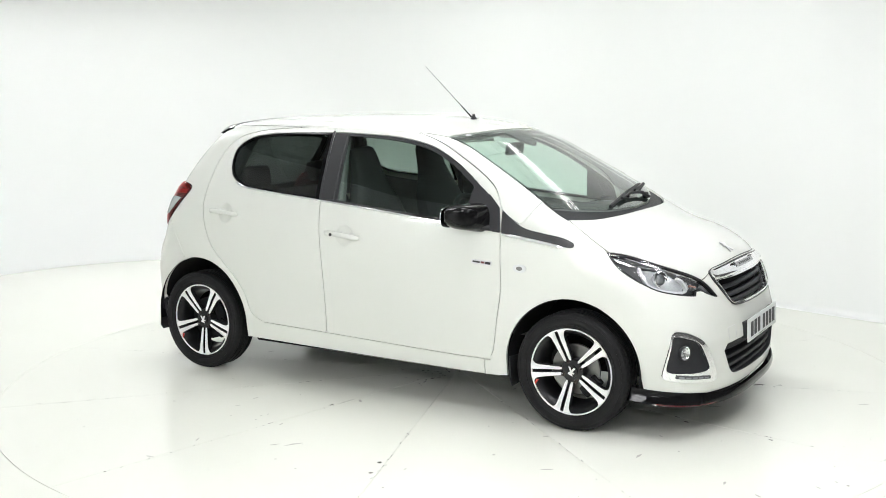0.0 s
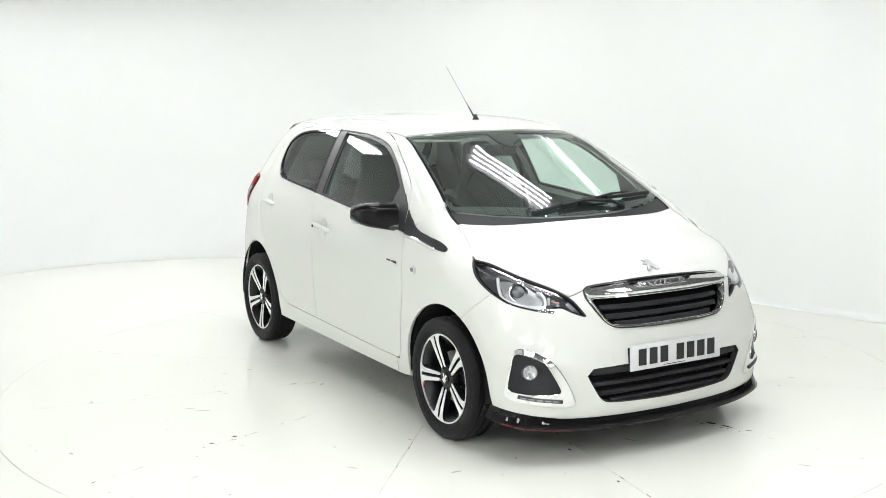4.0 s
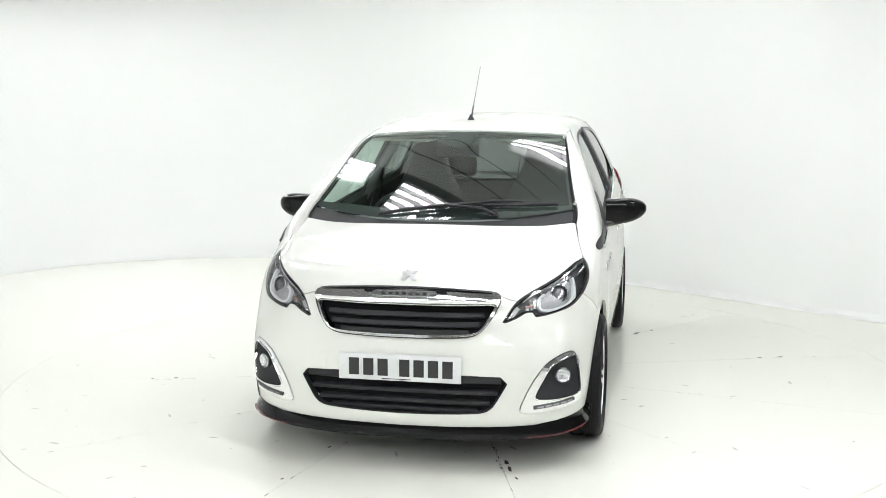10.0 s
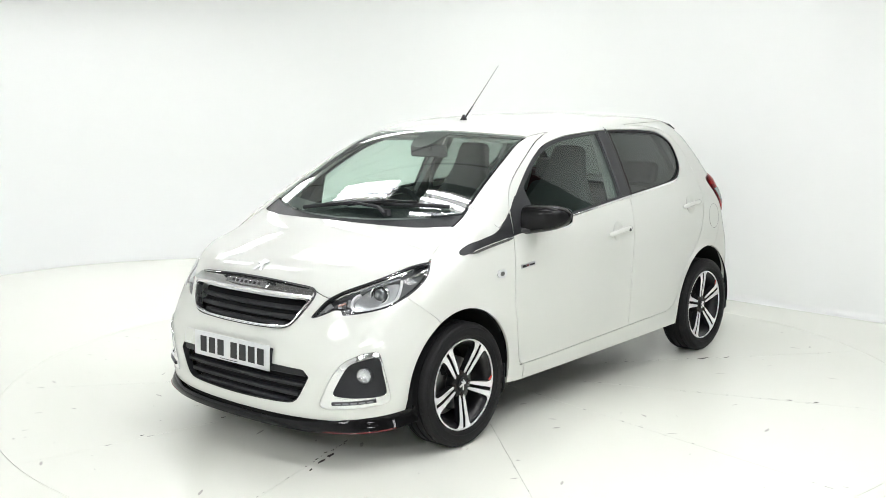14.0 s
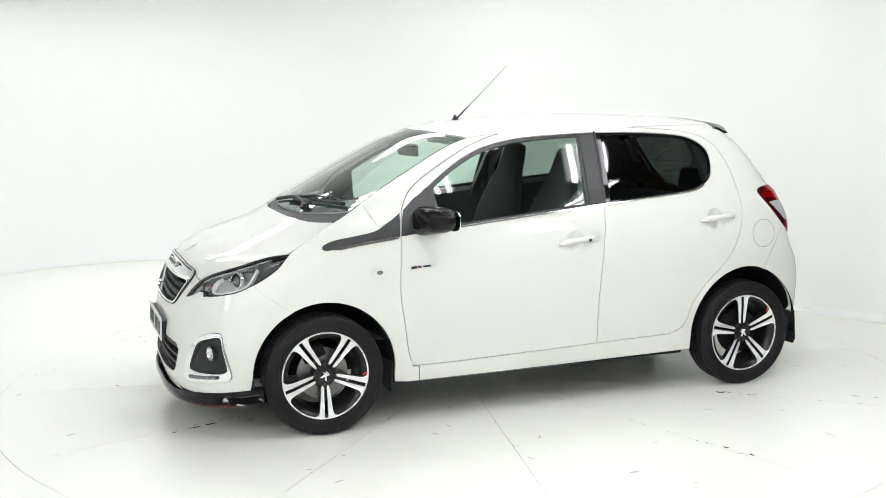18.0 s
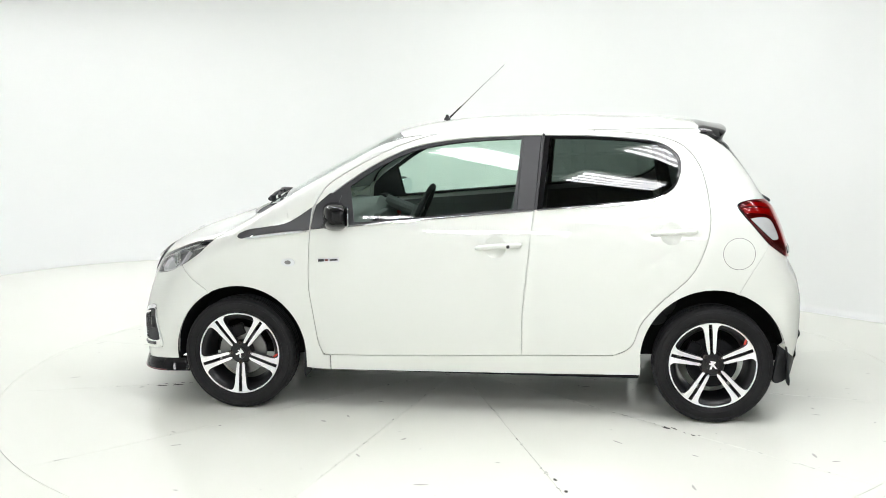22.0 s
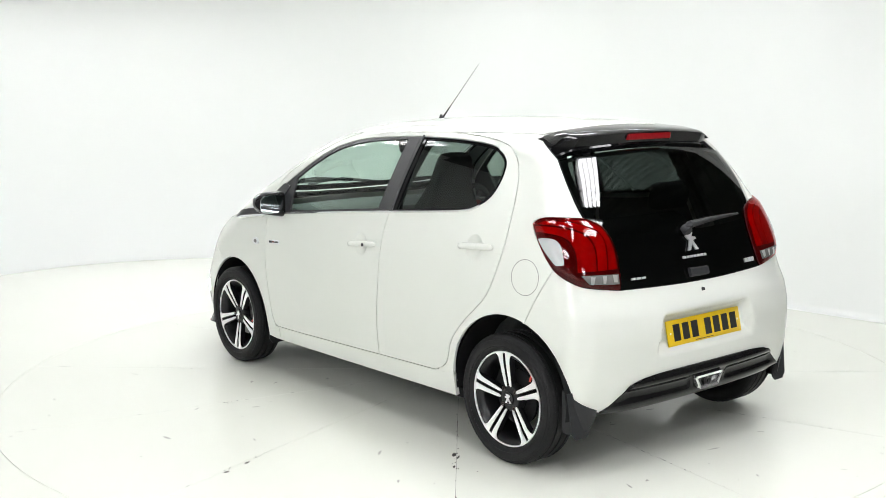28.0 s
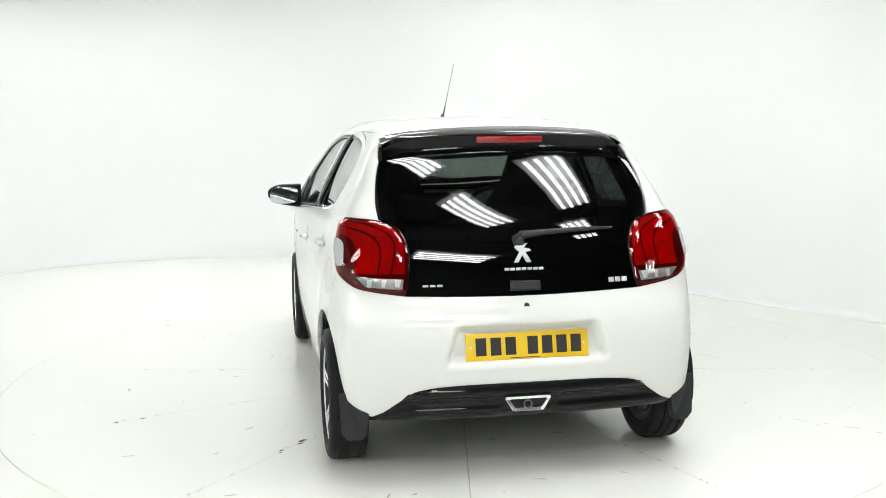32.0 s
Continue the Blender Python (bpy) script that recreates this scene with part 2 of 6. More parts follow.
def panel_mesh(name, mode, outer, holes=(), grid=0.03, gap=0.0018, lift=0.0, depth=0.014, bulge=None):
    """A piece of the skin cut along lines in space. lift moves it out (or in), depth is the returned edge, bulge adds relief."""
    loops = [shrink(to_flat(outer, mode), gap)] + [shrink(to_flat(h, mode), -gap) for h in holes]
    lo, hi = loops[0].min(0), loops[0].max(0)
    gx, gy = np.meshgrid(np.arange(lo[0] + grid / 2, hi[0], grid), np.arange(lo[1] + grid / 2, hi[1], grid))
    q = np.stack([gx.ravel(), gy.ravel()], 1)
    q = q[inside_loop(q, loops[0])]
    for h in loops[1:]:
        q = q[~inside_loop(q, h)]
    for h in loops:
        q = q[~near_loop(q, h, grid * 0.35)]
    verts, edges = [], []
    for h in loops:
        s = len(verts)
        verts += [tuple(v) for v in h]
        edges += [(s + i, s + (i + 1) % len(h)) for i in range(len(h))]
    verts += [tuple(v) for v in q]
    v2, e2, f2, ov, oe, of = delaunay_2d_cdt([Vector(v) for v in verts], edges, [], 0, 1e-6)
    v2 = np.array([tuple(v) for v in v2])
    f2 = np.array([tuple(f) for f in f2])
    c = v2[f2].mean(1)
    keep = inside_loop(c, loops[0])
    for h in loops[1:]:
        keep &= ~inside_loop(c, h)
    f2 = f2[keep]
    p = from_flat(v2, mode)
    nrm = skin_normal(p)
    if bulge is not None:
        p = p + nrm * bulge(p)[:, None]
    p = p + nrm * lift
    a, b, d = p[f2[:, 0]], p[f2[:, 1]], p[f2[:, 2]]
    flip = np.einsum("ij,ij->i", np.cross(b - a, d - a), nrm[f2[:, 0]]) < 0
    f2[flip] = f2[flip][:, ::-1]
    faces = [tuple(int(i) for i in f) for f in f2]
    if bulge is not None:
        acc = np.zeros_like(p)
        fn = np.cross(p[f2[:, 1]] - p[f2[:, 0]], p[f2[:, 2]] - p[f2[:, 0]])
        for k in range(3):
            np.add.at(acc, f2[:, k], fn)
        nrm = np.where(np.linalg.norm(acc, axis=1)[:, None] > 0, acc / (np.linalg.norm(acc, axis=1)[:, None] + 1e-12), nrm)
    verts3, norms = list(p), list(nrm)
    if depth:
        count = {}
        for f in faces:
            for i in range(3):
                k = (f[i], f[(i + 1) % 3])
                count[k] = True
        rim = [k for k in count if (k[1], k[0]) not in count]
        ring = {}
        mid = {}
        for i, j in rim:
            t = p[j] - p[i]
            for k in (i, j):
                mid[k] = mid.get(k, 0) + np.cross(t, nrm[k])
        for k in mid:
            o = mid[k] / (np.linalg.norm(mid[k]) + 1e-9)
            ring[k] = len(verts3)
            verts3 += [p[k], p[k] - nrm[k] * depth]
            norms += [o, o]
        for i, j in rim:
            faces.append((j, i, ring[i], ring[j]))
            faces[-1] = (ring[j], ring[i], ring[i] + 1, ring[j] + 1)
    me = bpy.data.meshes.new(name)
    me.from_pydata([tuple(v) for v in verts3], [], faces)
    used = np.array(norms)
    for f in me.polygons:
        f.use_smooth = True
    me.normals_split_custom_set_from_vertices([tuple(v) for v in used])
    return me


def mirrored_mesh(me):
    """The same mesh on the other side of the car."""
    v = [(a.co.x, -a.co.y, a.co.z) for a in me.vertices]
    f = [tuple(reversed(a.vertices)) for a in me.polygons]
    m = bpy.data.meshes.new(me.name)
    m.from_pydata(v, [], f)
    for k in me.materials:
        m.materials.append(k)
    smooth = [a.use_smooth for a in me.polygons]
    m.polygons.foreach_set("use_smooth", smooth)
    if me.has_custom_normals:
        n = {}
        for lp in me.loops:
            n[lp.vertex_index] = lp.normal.copy()
        m.normals_split_custom_set_from_vertices([(n[i].x, -n[i].y, n[i].z) if i in n else (0, 0, 1) for i in range(len(v))])
    elif any(smooth):
        m.set_sharp_from_angle(angle=radians(35))
    return m


def box(bm, x0, x1, y0, y1, z0, z1, bevel=0.0, seg=2):
    r = bmesh.ops.create_cube(bm, size=1.0, matrix=Matrix.Translation(((x0 + x1) / 2, (y0 + y1) / 2, (z0 + z1) / 2))
                              @ Matrix.Diagonal((abs(x1 - x0), abs(y1 - y0), abs(z1 - z0), 1)))
    if bevel:
        es = list({e for v in r["verts"] for e in v.link_edges})
        bmesh.ops.bevel(bm, geom=es, offset=bevel, segments=seg, affect="EDGES", profile=0.5)


def lathe(profile, n=64, axis="y", start=0.0, turn=360.0):
    """A bmesh turned from (distance along the axis, radius) pairs."""
    bm = bmesh.new()
    full = abs(turn - 360) < 1e-6
    rings = []
    m = n if full else n + 1
    for i in range(m):
        a = radians(start + turn * i / n)
        ring = []
        for h, r in profile:
            co = (r * math.cos(a), h, r * math.sin(a)) if axis == "y" else ((h, r * math.cos(a), r * math.sin(a)) if axis == "x" else (r * math.cos(a), r * math.sin(a), h))
            ring.append(bm.verts.new(co))
        rings.append(ring)
    for i in range(n):
        a, b = rings[i], rings[(i + 1) % m]
        for j in range(len(profile) - 1):
            bm.faces.new((a[j], b[j], b[j + 1], a[j + 1]))
    bmesh.ops.remove_doubles(bm, verts=bm.verts, dist=1e-6)
    bmesh.ops.recalc_face_normals(bm, faces=bm.faces)
    return bm


def tube(bm, pts, radius, n=8, flat=1.0, cap=True):
    """A round bar along points in space; radius may be a list."""
    pts = [Vector(p) for p in pts]
    rad = radius if isinstance(radius, (list, tuple)) else [radius] * len(pts)
    rings = []
    up = Vector((0, 0, 1))
    for i, p in enumerate(pts):
        t = (pts[min(i + 1, len(pts) - 1)] - pts[max(i - 1, 0)]).normalized()
        s = t.cross(up)
        if s.length < 1e-3:
            s = t.cross(Vector((1, 0, 0)))
        s.normalize()
        u = s.cross(t).normalized()
        rings.append([bm.verts.new(p + s * math.cos(2 * math.pi * k / n) * rad[i] + u * math.sin(2 * math.pi * k / n) * rad[i] * flat) for k in range(n)])
    for a, b in zip(rings, rings[1:]):
        for k in range(n):
            bm.faces.new((a[k], a[(k + 1) % n], b[(k + 1) % n], b[k]))
    if cap:
        bm.faces.new(list(reversed(rings[0])))
        bm.faces.new(rings[-1])


def flat_shape(bm, outline, place, thick):
    """A plate from a flat outline (u, v): place maps (u, v, height) to space."""
    lo = [bm.verts.new(place(u, v, 0)) for u, v in outline]
    hi = [bm.verts.new(place(u, v, thick)) for u, v in outline]
    bm.faces.new(hi)
    bm.faces.new(list(reversed(lo)))
    n = len(lo)
    for i in range(n):
        bm.faces.new((lo[i], lo[(i + 1) % n], hi[(i + 1) % n], hi[i]))


# ---------------------------------------------------------------- the car
car = new("car")
tagged(car, "small white five-door hatchback car with black alloy wheels on the turntable", "car")


def skin_part(name, mode, outer, holes=(), mat=PAINT, parent=None, label="", mirror=True, **kw):
    """A piece of the skin as a part; with mirror it is made for both sides. parent: a part or a (left, right) pair."""
    me = panel_mesh(name, mode, outer, holes, **kw)
    me.materials.append(mat)
    pl, pr = parent if isinstance(parent, tuple) else (parent or car, parent or car)
    left = link(name, me, None, pl, label)
    if not mirror:
        return left
    return left, link(name, mirrored_mesh(me), None, pr, label)


def arch(cx, cz, r, a0, a1):
    a = np.radians(np.linspace(a0, a1, 48))
    return on_skin(np.stack([cx + r * np.cos(a), cz + r * np.sin(a)], 1), "side")


def reach(line, target):
    """The line with one more point at its end."""
    return np.concatenate([line, [target]])


# lines on the skin, on the car's left
door_front = edge("side", [(0.772, 1.040), (0.790, 0.917), (0.800, 0.728), (0.799, 0.619), (0.782, 0.501), (0.759, 0.350), (0.738, 0.300), (0.700, 0.287)])
door_top = edge("side", [(0.772, 1.040), (0.707, 1.137), (0.523, 1.249), (0.306, 1.345), (0.071, 1.393), (-0.349, 1.405)])
door_split = edge("side", [(-0.349, 1.405), (-0.310, 1.017), (-0.268, 0.62), (-0.257, 0.459), (-0.259, 0.309)])
front_door_base = edge("side", [(0.700, 0.287), (0.47, 0.289), (-0.259, 0.309)])
rear_door_base = edge("side", [(-0.259, 0.309), (-0.690, 0.320)])
rear_door_rear = edge("side", [(-0.690, 0.320), (-0.780, 0.367), (-0.829, 0.485), (-0.915, 0.586), (-1.057, 0.721), (-1.125, 0.87), (-1.142, 1.009),
                               (-1.100, 1.220), (-1.002, 1.334), (-0.807, 1.380), (-0.349, 1.405)])
FRONT_ARCH, REAR_ARCH = (1.165, 0.290, 0.337), (-1.170, 0.306, 0.343)
ditch = edge("top", [(0.358, 0.537), (0.0, 0.548), (-0.5, 0.543), (-0.9, 0.525), (-1.10, 0.500)])
screen_side = edge("top", [(1.088, 0.648), (1.035, 0.651), (0.965, 0.640), (0.85, 0.614), (0.6, 0.570), (0.358, 0.537)])
screen_base = edge("top", [(1.212, 0.0), (1.200, 0.25), (1.158, 0.48), (1.088, 0.648)])
screen_top = edge("top", [(0.440, 0.0), (0.415, 0.3), (0.358, 0.537)])
hood_side = edge("top", [(1.088, 0.648), (1.19, 0.672), (1.292, 0.703)])
lamp_upper = edge("nose", [(63.2, 0.852), (56.5, 0.840), (47.7, 0.800), (37.3, 0.749), (32.6, 0.715), (30.6, 0.690), (27.7, 0.638, 1)])
lamp_lower = edge("nose", [(27.7, 0.638, 1), (28.3, 0.634), (31.7, 0.652), (34.3, 0.670), (36.2, 0.671, 1), (36.8, 0.652, 1), (41.7, 0.661), (48.6, 0.684), (53.9, 0.722)])
lamp_rear = edge("nose", [(53.9, 0.722), (60.0, 0.786), (63.2, 0.852)])
nose_seam = edge("nose", [(28.2, 0.738), (30.2, 0.726), (32.6, 0.715)])
meet = int(np.argmin(np.linalg.norm(lamp_upper - nose_seam[-1], axis=1)))
bumper_joint = edge("nose", [(53.9, 0.722), (63.7, 0.607)])
ARCH_JOIN = math.degrees(math.atan2(bumper_joint[-1][2] - FRONT_ARCH[1], bumper_joint[-1][0] - FRONT_ARCH[0]))
bumper_joint = reach(bumper_joint, arch(*FRONT_ARCH, ARCH_JOIN + 0.6, 180)[0])
pillar_foot = int(np.argmin(np.abs(screen_side[:, 0] - 0.945)))
grille_top = edge("nose", [(0.0, 0.766), (12.0, 0.763), (24.0, 0.754), (27.2, 0.748), (28.2, 0.738)])
grille_edge = edge("nose", [(0.0, 0.570), (9.0, 0.572), (18.2, 0.579), (21.4, 0.597), (24.3, 0.641), (27.7, 0.708), (28.2, 0.738)])

# white panels
skin_part("front_fender", "side", join(door_front[::-1][8:], on_skin([(0.800, 1.005), (0.885, 0.962), (0.905, 0.975)], "side"), screen_side[:pillar_foot + 1], hood_side, lamp_rear, bumper_joint,
                                       arch(*FRONT_ARCH, ARCH_JOIN + 0.6, 180), on_skin([(0.828, 0.215), (0.77, 0.208), (0.703, 0.2075)], "side"), on_skin([(0.703, 0.284), (0.735, 0.285)], "side")), gap=0.0024)
win_front = edge("side", [(0.782, 0.918, 1), (0.573, 0.940), (-0.214, 1.011), (-0.314, 1.020, 1), (-0.340, 1.372, 1), (-0.261, 1.371), (0.072, 1.354),
                          (0.300, 1.313), (0.467, 1.240), (0.631, 1.134), (0.735, 1.052), (0.772, 0.99)], closed=True)
win_rear = edge("side", [(-0.322, 1.021, 1), (-0.500, 1.034), (-0.693, 1.050), (-0.862, 1.069), (-0.967, 1.123), (-1.004, 1.203), (-0.989, 1.285), (-0.886, 1.343),
                         (-0.657, 1.366), (-0.348, 1.372, 1)], closed=True)
HANDLES = (((-0.030, 0.836), (-0.252, 0.854)), ((-0.866, 0.912), (-1.080, 0.926)))
CUPS = []
for (x0, z0), (x1, z1) in HANDLES:
    a = np.linspace(0, 2 * np.pi, 40, endpoint=False)
    CUPS.append((x0 * 0.56 + x1 * 0.44, z0 * 0.56 + z1 * 0.44))
cup_loops = [on_skin(np.stack([cx + 0.050 * np.cos(a), cz + 0.053 * np.sin(a)], 1), "side") for cx, cz in CUPS]
front_doors = skin_part("front_door", "side", join(door_top, door_split, front_door_base[::-1], door_front[::-1]), [win_front, cup_loops[0]], gap=0.0023)
rear_doors = skin_part("rear_door", "side", join(door_split, rear_door_base, rear_door_rear), [win_rear, cup_loops[1]], gap=0.0023)
skin_part("sill", "side", join(on_skin([(0.702, 0.2075), (0.702, 0.25), (0.702, 0.2865)], "side"), front_door_base, rear_door_base,
                               arch(*REAR_ARCH, 3, -14), edge("side", [(-0.83, 0.222), (0.0, 0.212), (0.690, 0.2075)])), depth=0.02)
glass_side = edge("tail", [(40.5, 1.062), (44.2, 1.17), (48.3, 1.300)])
rail_end = edge("tail", [(48.3, 1.300), (54.0, 1.371)])
lamp_out = edge("tail", [(40.5, 1.062), (46.0, 1.072), (51.5, 1.070), (54.4, 1.043), (51.8, 0.952), (48.6, 0.868)])
rear_joint = edge("tail", [(48.6, 0.868), (52.5, 0.75), (56.0, 0.630)])
skin_part("body_side", "side", join(on_skin([(0.905, 0.975), (0.885, 0.962), (0.800, 1.005), (0.775, 1.036)], "side"), door_top, rear_door_rear[::-1], on_skin([(-0.829, 0.325)], "side"),
                                    arch(*REAR_ARCH, 4.5, 106), rear_joint[::-1], lamp_out[::-1], glass_side, rail_end, ditch[::-1], screen_side[pillar_foot:][::-1]), grid=0.025)
both = both_sides
skin_part("roof", "top", join(both(screen_top), ditch, both(edge("top", [(-1.13, 0.0), (-1.12, 0.3), (-1.10, 0.5)]))[::-1], (ditch * [1, -1, 1])[::-1]), mirror=False, label="white steel roof")
hood_nose = np.concatenate([lamp_upper[:meet], nose_seam[::-1], grille_top[::-1][1:]])
hood_half = np.concatenate([screen_base, hood_side[1:], hood_nose[1:]])
skin_part("bonnet", "top", np.concatenate([hood_half, (hood_half * [1, -1, 1])[::-1][1:-1]]), mirror=False, grid=0.025)
arch_front_low = edge("side", [(1.495, 0.345), (1.502, 0.29), (1.515, 0.215)])
nose_base = edge("nose", [(0.0, 0.195), (30.0, 0.203), (50.0, 0.213), (53.5, 0.215)])
low_grille = edge("nose", [(0.0, 0.428), (17.4, 0.423), (26.2, 0.417, 1), (27.8, 0.388, 1), (26.2, 0.340), (24.0, 0.284), (21.4, 0.263), (9.4, 0.253), (0.0, 0.250)])
fog_edge = edge("nose", [(31.0, 0.285), (33.3, 0.372), (36.8, 0.455), (41.0, 0.494), (44.6, 0.507), (46.2, 0.498), (47.2, 0.44), (48.8, 0.310), (47.8, 0.288), (40.3, 0.268), (33.4, 0.257), (31.2, 0.265)], closed=True)
nose_half = np.concatenate([grille_edge, nose_seam[1:], lamp_upper[meet + 1:], lamp_lower[1:], bumper_joint[1:], arch(*FRONT_ARCH, ARCH_JOIN + 0.6, 8)[1:], arch_front_low, nose_base[::-1]])
skin_part("front_bumper", "nose", np.concatenate([nose_half, (nose_half * [1, -1, 1])[::-1][1:-1]]),
          [np.concatenate([low_grille, (low_grille * [1, -1, 1])[::-1][1:-1]]), fog_edge, fog_edge * [1, -1, 1]], mirror=False, grid=0.025, gap=0.001)
lamp_tail = edge("tail", [(54.4, 1.043, 1), (51.5, 1.070), (46.0, 1.072), (40.5, 1.062), (35.6, 1.025), (32.3, 0.940), (31.5, 0.81), (31.9, 0.772, 1), (41.4, 0.798), (45.8, 0.832),
                          (48.6, 0.868), (51.8, 0.952)], closed=True)
tail_lamp_in = edge("tail", [(40.5, 1.062), (35.6, 1.025), (32.3, 0.940), (31.5, 0.81), (31.9, 0.772)])
tail_lamp_low = edge("tail", [(31.9, 0.772), (41.4, 0.798), (45.8, 0.832), (48.6, 0.868)])
glass_base = edge("tail", [(0.0, 0.762), (10.0, 0.763), (31.9, 0.772)])
diff_top = edge("tail", [(0.0, 0.414), (19.8, 0.411), (28.0, 0.393), (32.0, 0.350), (36.0, 0.300), (38.0, 0.285)])
tail_low = edge("tail", [(38.0, 0.285), (42.4, 0.330), (46.1, 0.378)])
arch_rear_low = arch(*REAR_ARCH, 165, 106)
rear_half = np.concatenate([glass_base, tail_lamp_low[1:], rear_joint[1:], arch_rear_low[::-1], tail_low[::-1], diff_top[::-1][1:]])
plate_recess = edge("tail", [(0.0, 0.652), (17.5, 0.650, 1), (22.5, 0.500, 1), (0.0, 0.492)])


def recess(p):
    """A shallow pocket round the rear number plate."""
    a = np.abs(p[:, 1])
    z = p[:, 2]
    s = np.clip((0.315 + (0.6 - z) * 0.35 - a) / 0.022, 0, 1) * np.clip((0.655 - z) / 0.018, 0, 1) * np.clip((z - 0.482) / 0.05, 0, 1)
    return -0.046 * s * s * (3 - 2 * s)


skin_part("rear_bumper", "tail", np.concatenate([rear_half, (rear_half * [1, -1, 1])[::-1][1:-1]]), mirror=False, grid=0.012, gap=0.0008, bulge=recess)


# ---------------------------------------------------------------- trim, lamps, glass
def band(line, half, lo, hi, closed=False, taper=False):
    """A flat bar that runs along a line on the skin, from lo to hi above it."""
    n = skin_normal(line)
    t = np.roll(line, -1, 0) - np.roll(line, 1, 0)
    if not closed:
        t[0], t[-1] = line[1] - line[0], line[-1] - line[-2]
    s = np.cross(n, t)
    s /= np.linalg.norm(s, axis=1)[:, None]
    w = np.full(len(line), half)
    if taper:
        w = half * np.clip(np.minimum(np.arange(len(line)), np.arange(len(line))[::-1]) / 4 + 0.25, 0, 1)
    bm = bmesh.new()
    e = min(half * 0.35, abs(hi - lo) * 0.5)
    rows = []
    for k in range(len(line)):
        a = line[k]
        rows.append([bm.verts.new(a + s[k] * u * w[k] / half + n[k] * h) for u, h in
                     ((-half, lo), (-half, hi - e), (-half + e, hi), (half - e, hi), (half, hi - e), (half, lo))])
    m = len(rows)
    for k in range(m if closed else m - 1):
        a, b = rows[k], rows[(k + 1) % m]
        for j in range(5):
            bm.faces.new((a[j], a[j + 1], b[j + 1], b[j]))
    if not closed:
        bm.faces.new(rows[0])
        bm.faces.new(list(reversed(rows[-1])))
    bmesh.ops.recalc_face_normals(bm, faces=bm.faces)
    return bm


def pair(name, bm, mat, parent=None, label="", smooth=True):
    """A part on the left and its mirror image on the right."""
    pl, pr = parent if isinstance(parent, tuple) else (parent or car, parent or car)
    left = part(name, bm, mat, pl, label, smooth)
    return left, link(name, mirrored_mesh(left.data), None, pr, label)


def loop_of(half):
    return np.concatenate([half, (half * [1, -1, 1])[::-1][1:-1]])


# dark seals behind the joints
for seam in (bumper_joint, hood_side, rear_joint, ditch, np.concatenate([on_skin([(0.885, 0.962), (0.905, 0.975)], "side"), screen_side[pillar_foot:pillar_foot + 1]])):
    pair("joint_flange", band(seam, 0.010, -0.016, -0.0045), PAINT)
for seam in (door_front, door_split, front_door_base, rear_door_base, rear_door_rear):
    pair("joint_flange", band(seam, 0.011, -0.026, -0.012), PAINT)
for seam in (door_top, tail_lamp_low, lamp_out,
             glass_side, rail_end, lamp_upper, lamp_lower, lamp_rear, screen_side):
    pair("joint_seal", band(seam, 0.011, -0.022, -0.011), DARK)
for seam in (both(screen_base), both(screen_top), both(grille_top), nose_seam, nose_seam * [1, -1, 1], both(glass_base), both(diff_top)):
    part("joint_seal", band(seam, 0.011, -0.022, -0.011), DARK, car)
pair("joint_filler", band(edge("side", [(-0.698, 0.3205), (-0.824, 0.3235)]), 0.0065, -0.012, -0.0002), PAINT)
# thin grey strips colour in the shadow line of the white roof channels
part("ditch_shade_strip", band(ditch[6:-2], 0.0035, -0.008, -0.003), STEEL, car)
part("ditch_shade_strip", band((ditch * [1, -1, 1])[6:-2], 0.0035, -0.008, -0.003), STEEL, car)

def barrel(u, tilt, round_out):
    """Extra roundness of the door glass from sill to roof."""
    u = np.clip(u, 0, 1)
    return -tilt * (1 - u) + 4 * round_out * u * (1 - u)


# side windows
pane_front = edge("side", [(0.570, 0.955, 1), (-0.208, 1.026, 1), (-0.238, 1.357, 1), (0.072, 1.338), (0.292, 1.296), (0.452, 1.224), (0.600, 1.125, 1)], closed=True)
skin_part("window_surround", "side", win_front, [pane_front], SATIN_BLACK, front_doors, "black window surround and pillar cover", lift=-0.003, depth=0.01, gap=0.001)
skin_part("window_pane", "side", pane_front, (), GLASS, front_doors, "green-tinted door glass", lift=-0.009, depth=0, gap=-0.012, grid=0.015, bulge=lambda p: barrel((p[:, 2] - 0.92) / 0.44, 0.013, 0.004))
pane_rear = edge("side", [(-0.352, 1.034, 1), (-0.500, 1.045), (-0.693, 1.061), (-0.860, 1.080), (-0.957, 1.131), (-0.992, 1.203), (-0.978, 1.278), (-0.880, 1.332), (-0.657, 1.354),
                          (-0.378, 1.359, 1)], closed=True)
skin_part("window_surround", "side", win_rear, [pane_rear], GLOSS_BLACK, rear_doors, "gloss black window edge", lift=-0.003, depth=0.01, gap=0.001)
skin_part("window_pane", "side", pane_rear, (), PRIVACY, rear_doors, "dark privacy glass", lift=-0.0075, depth=0, gap=-0.006, grid=0.015, bulge=lambda p: barrel((p[:, 2] - 1.03) / 0.33, 0.014, 0.006))
pair("pillar_cover", band(edge("side", [(-0.270, 1.022), (-0.292, 1.36)]), 0.044, -0.004, 0.003), SATIN_BLACK, front_doors)
pair("pillar_cover", band(edge("side", [(-0.3165, 1.020), (-0.3475, 1.378)]), 0.0062, -0.002, 0.0032), SATIN_BLACK, rear_doors)
pair("chrome_strip", band(edge("side", [(0.600, 0.934), (0.2, 0.971), (-0.214, 1.008), (-0.312, 1.0165)]), 0.0055, -0.002, 0.006), CHROME, front_doors)
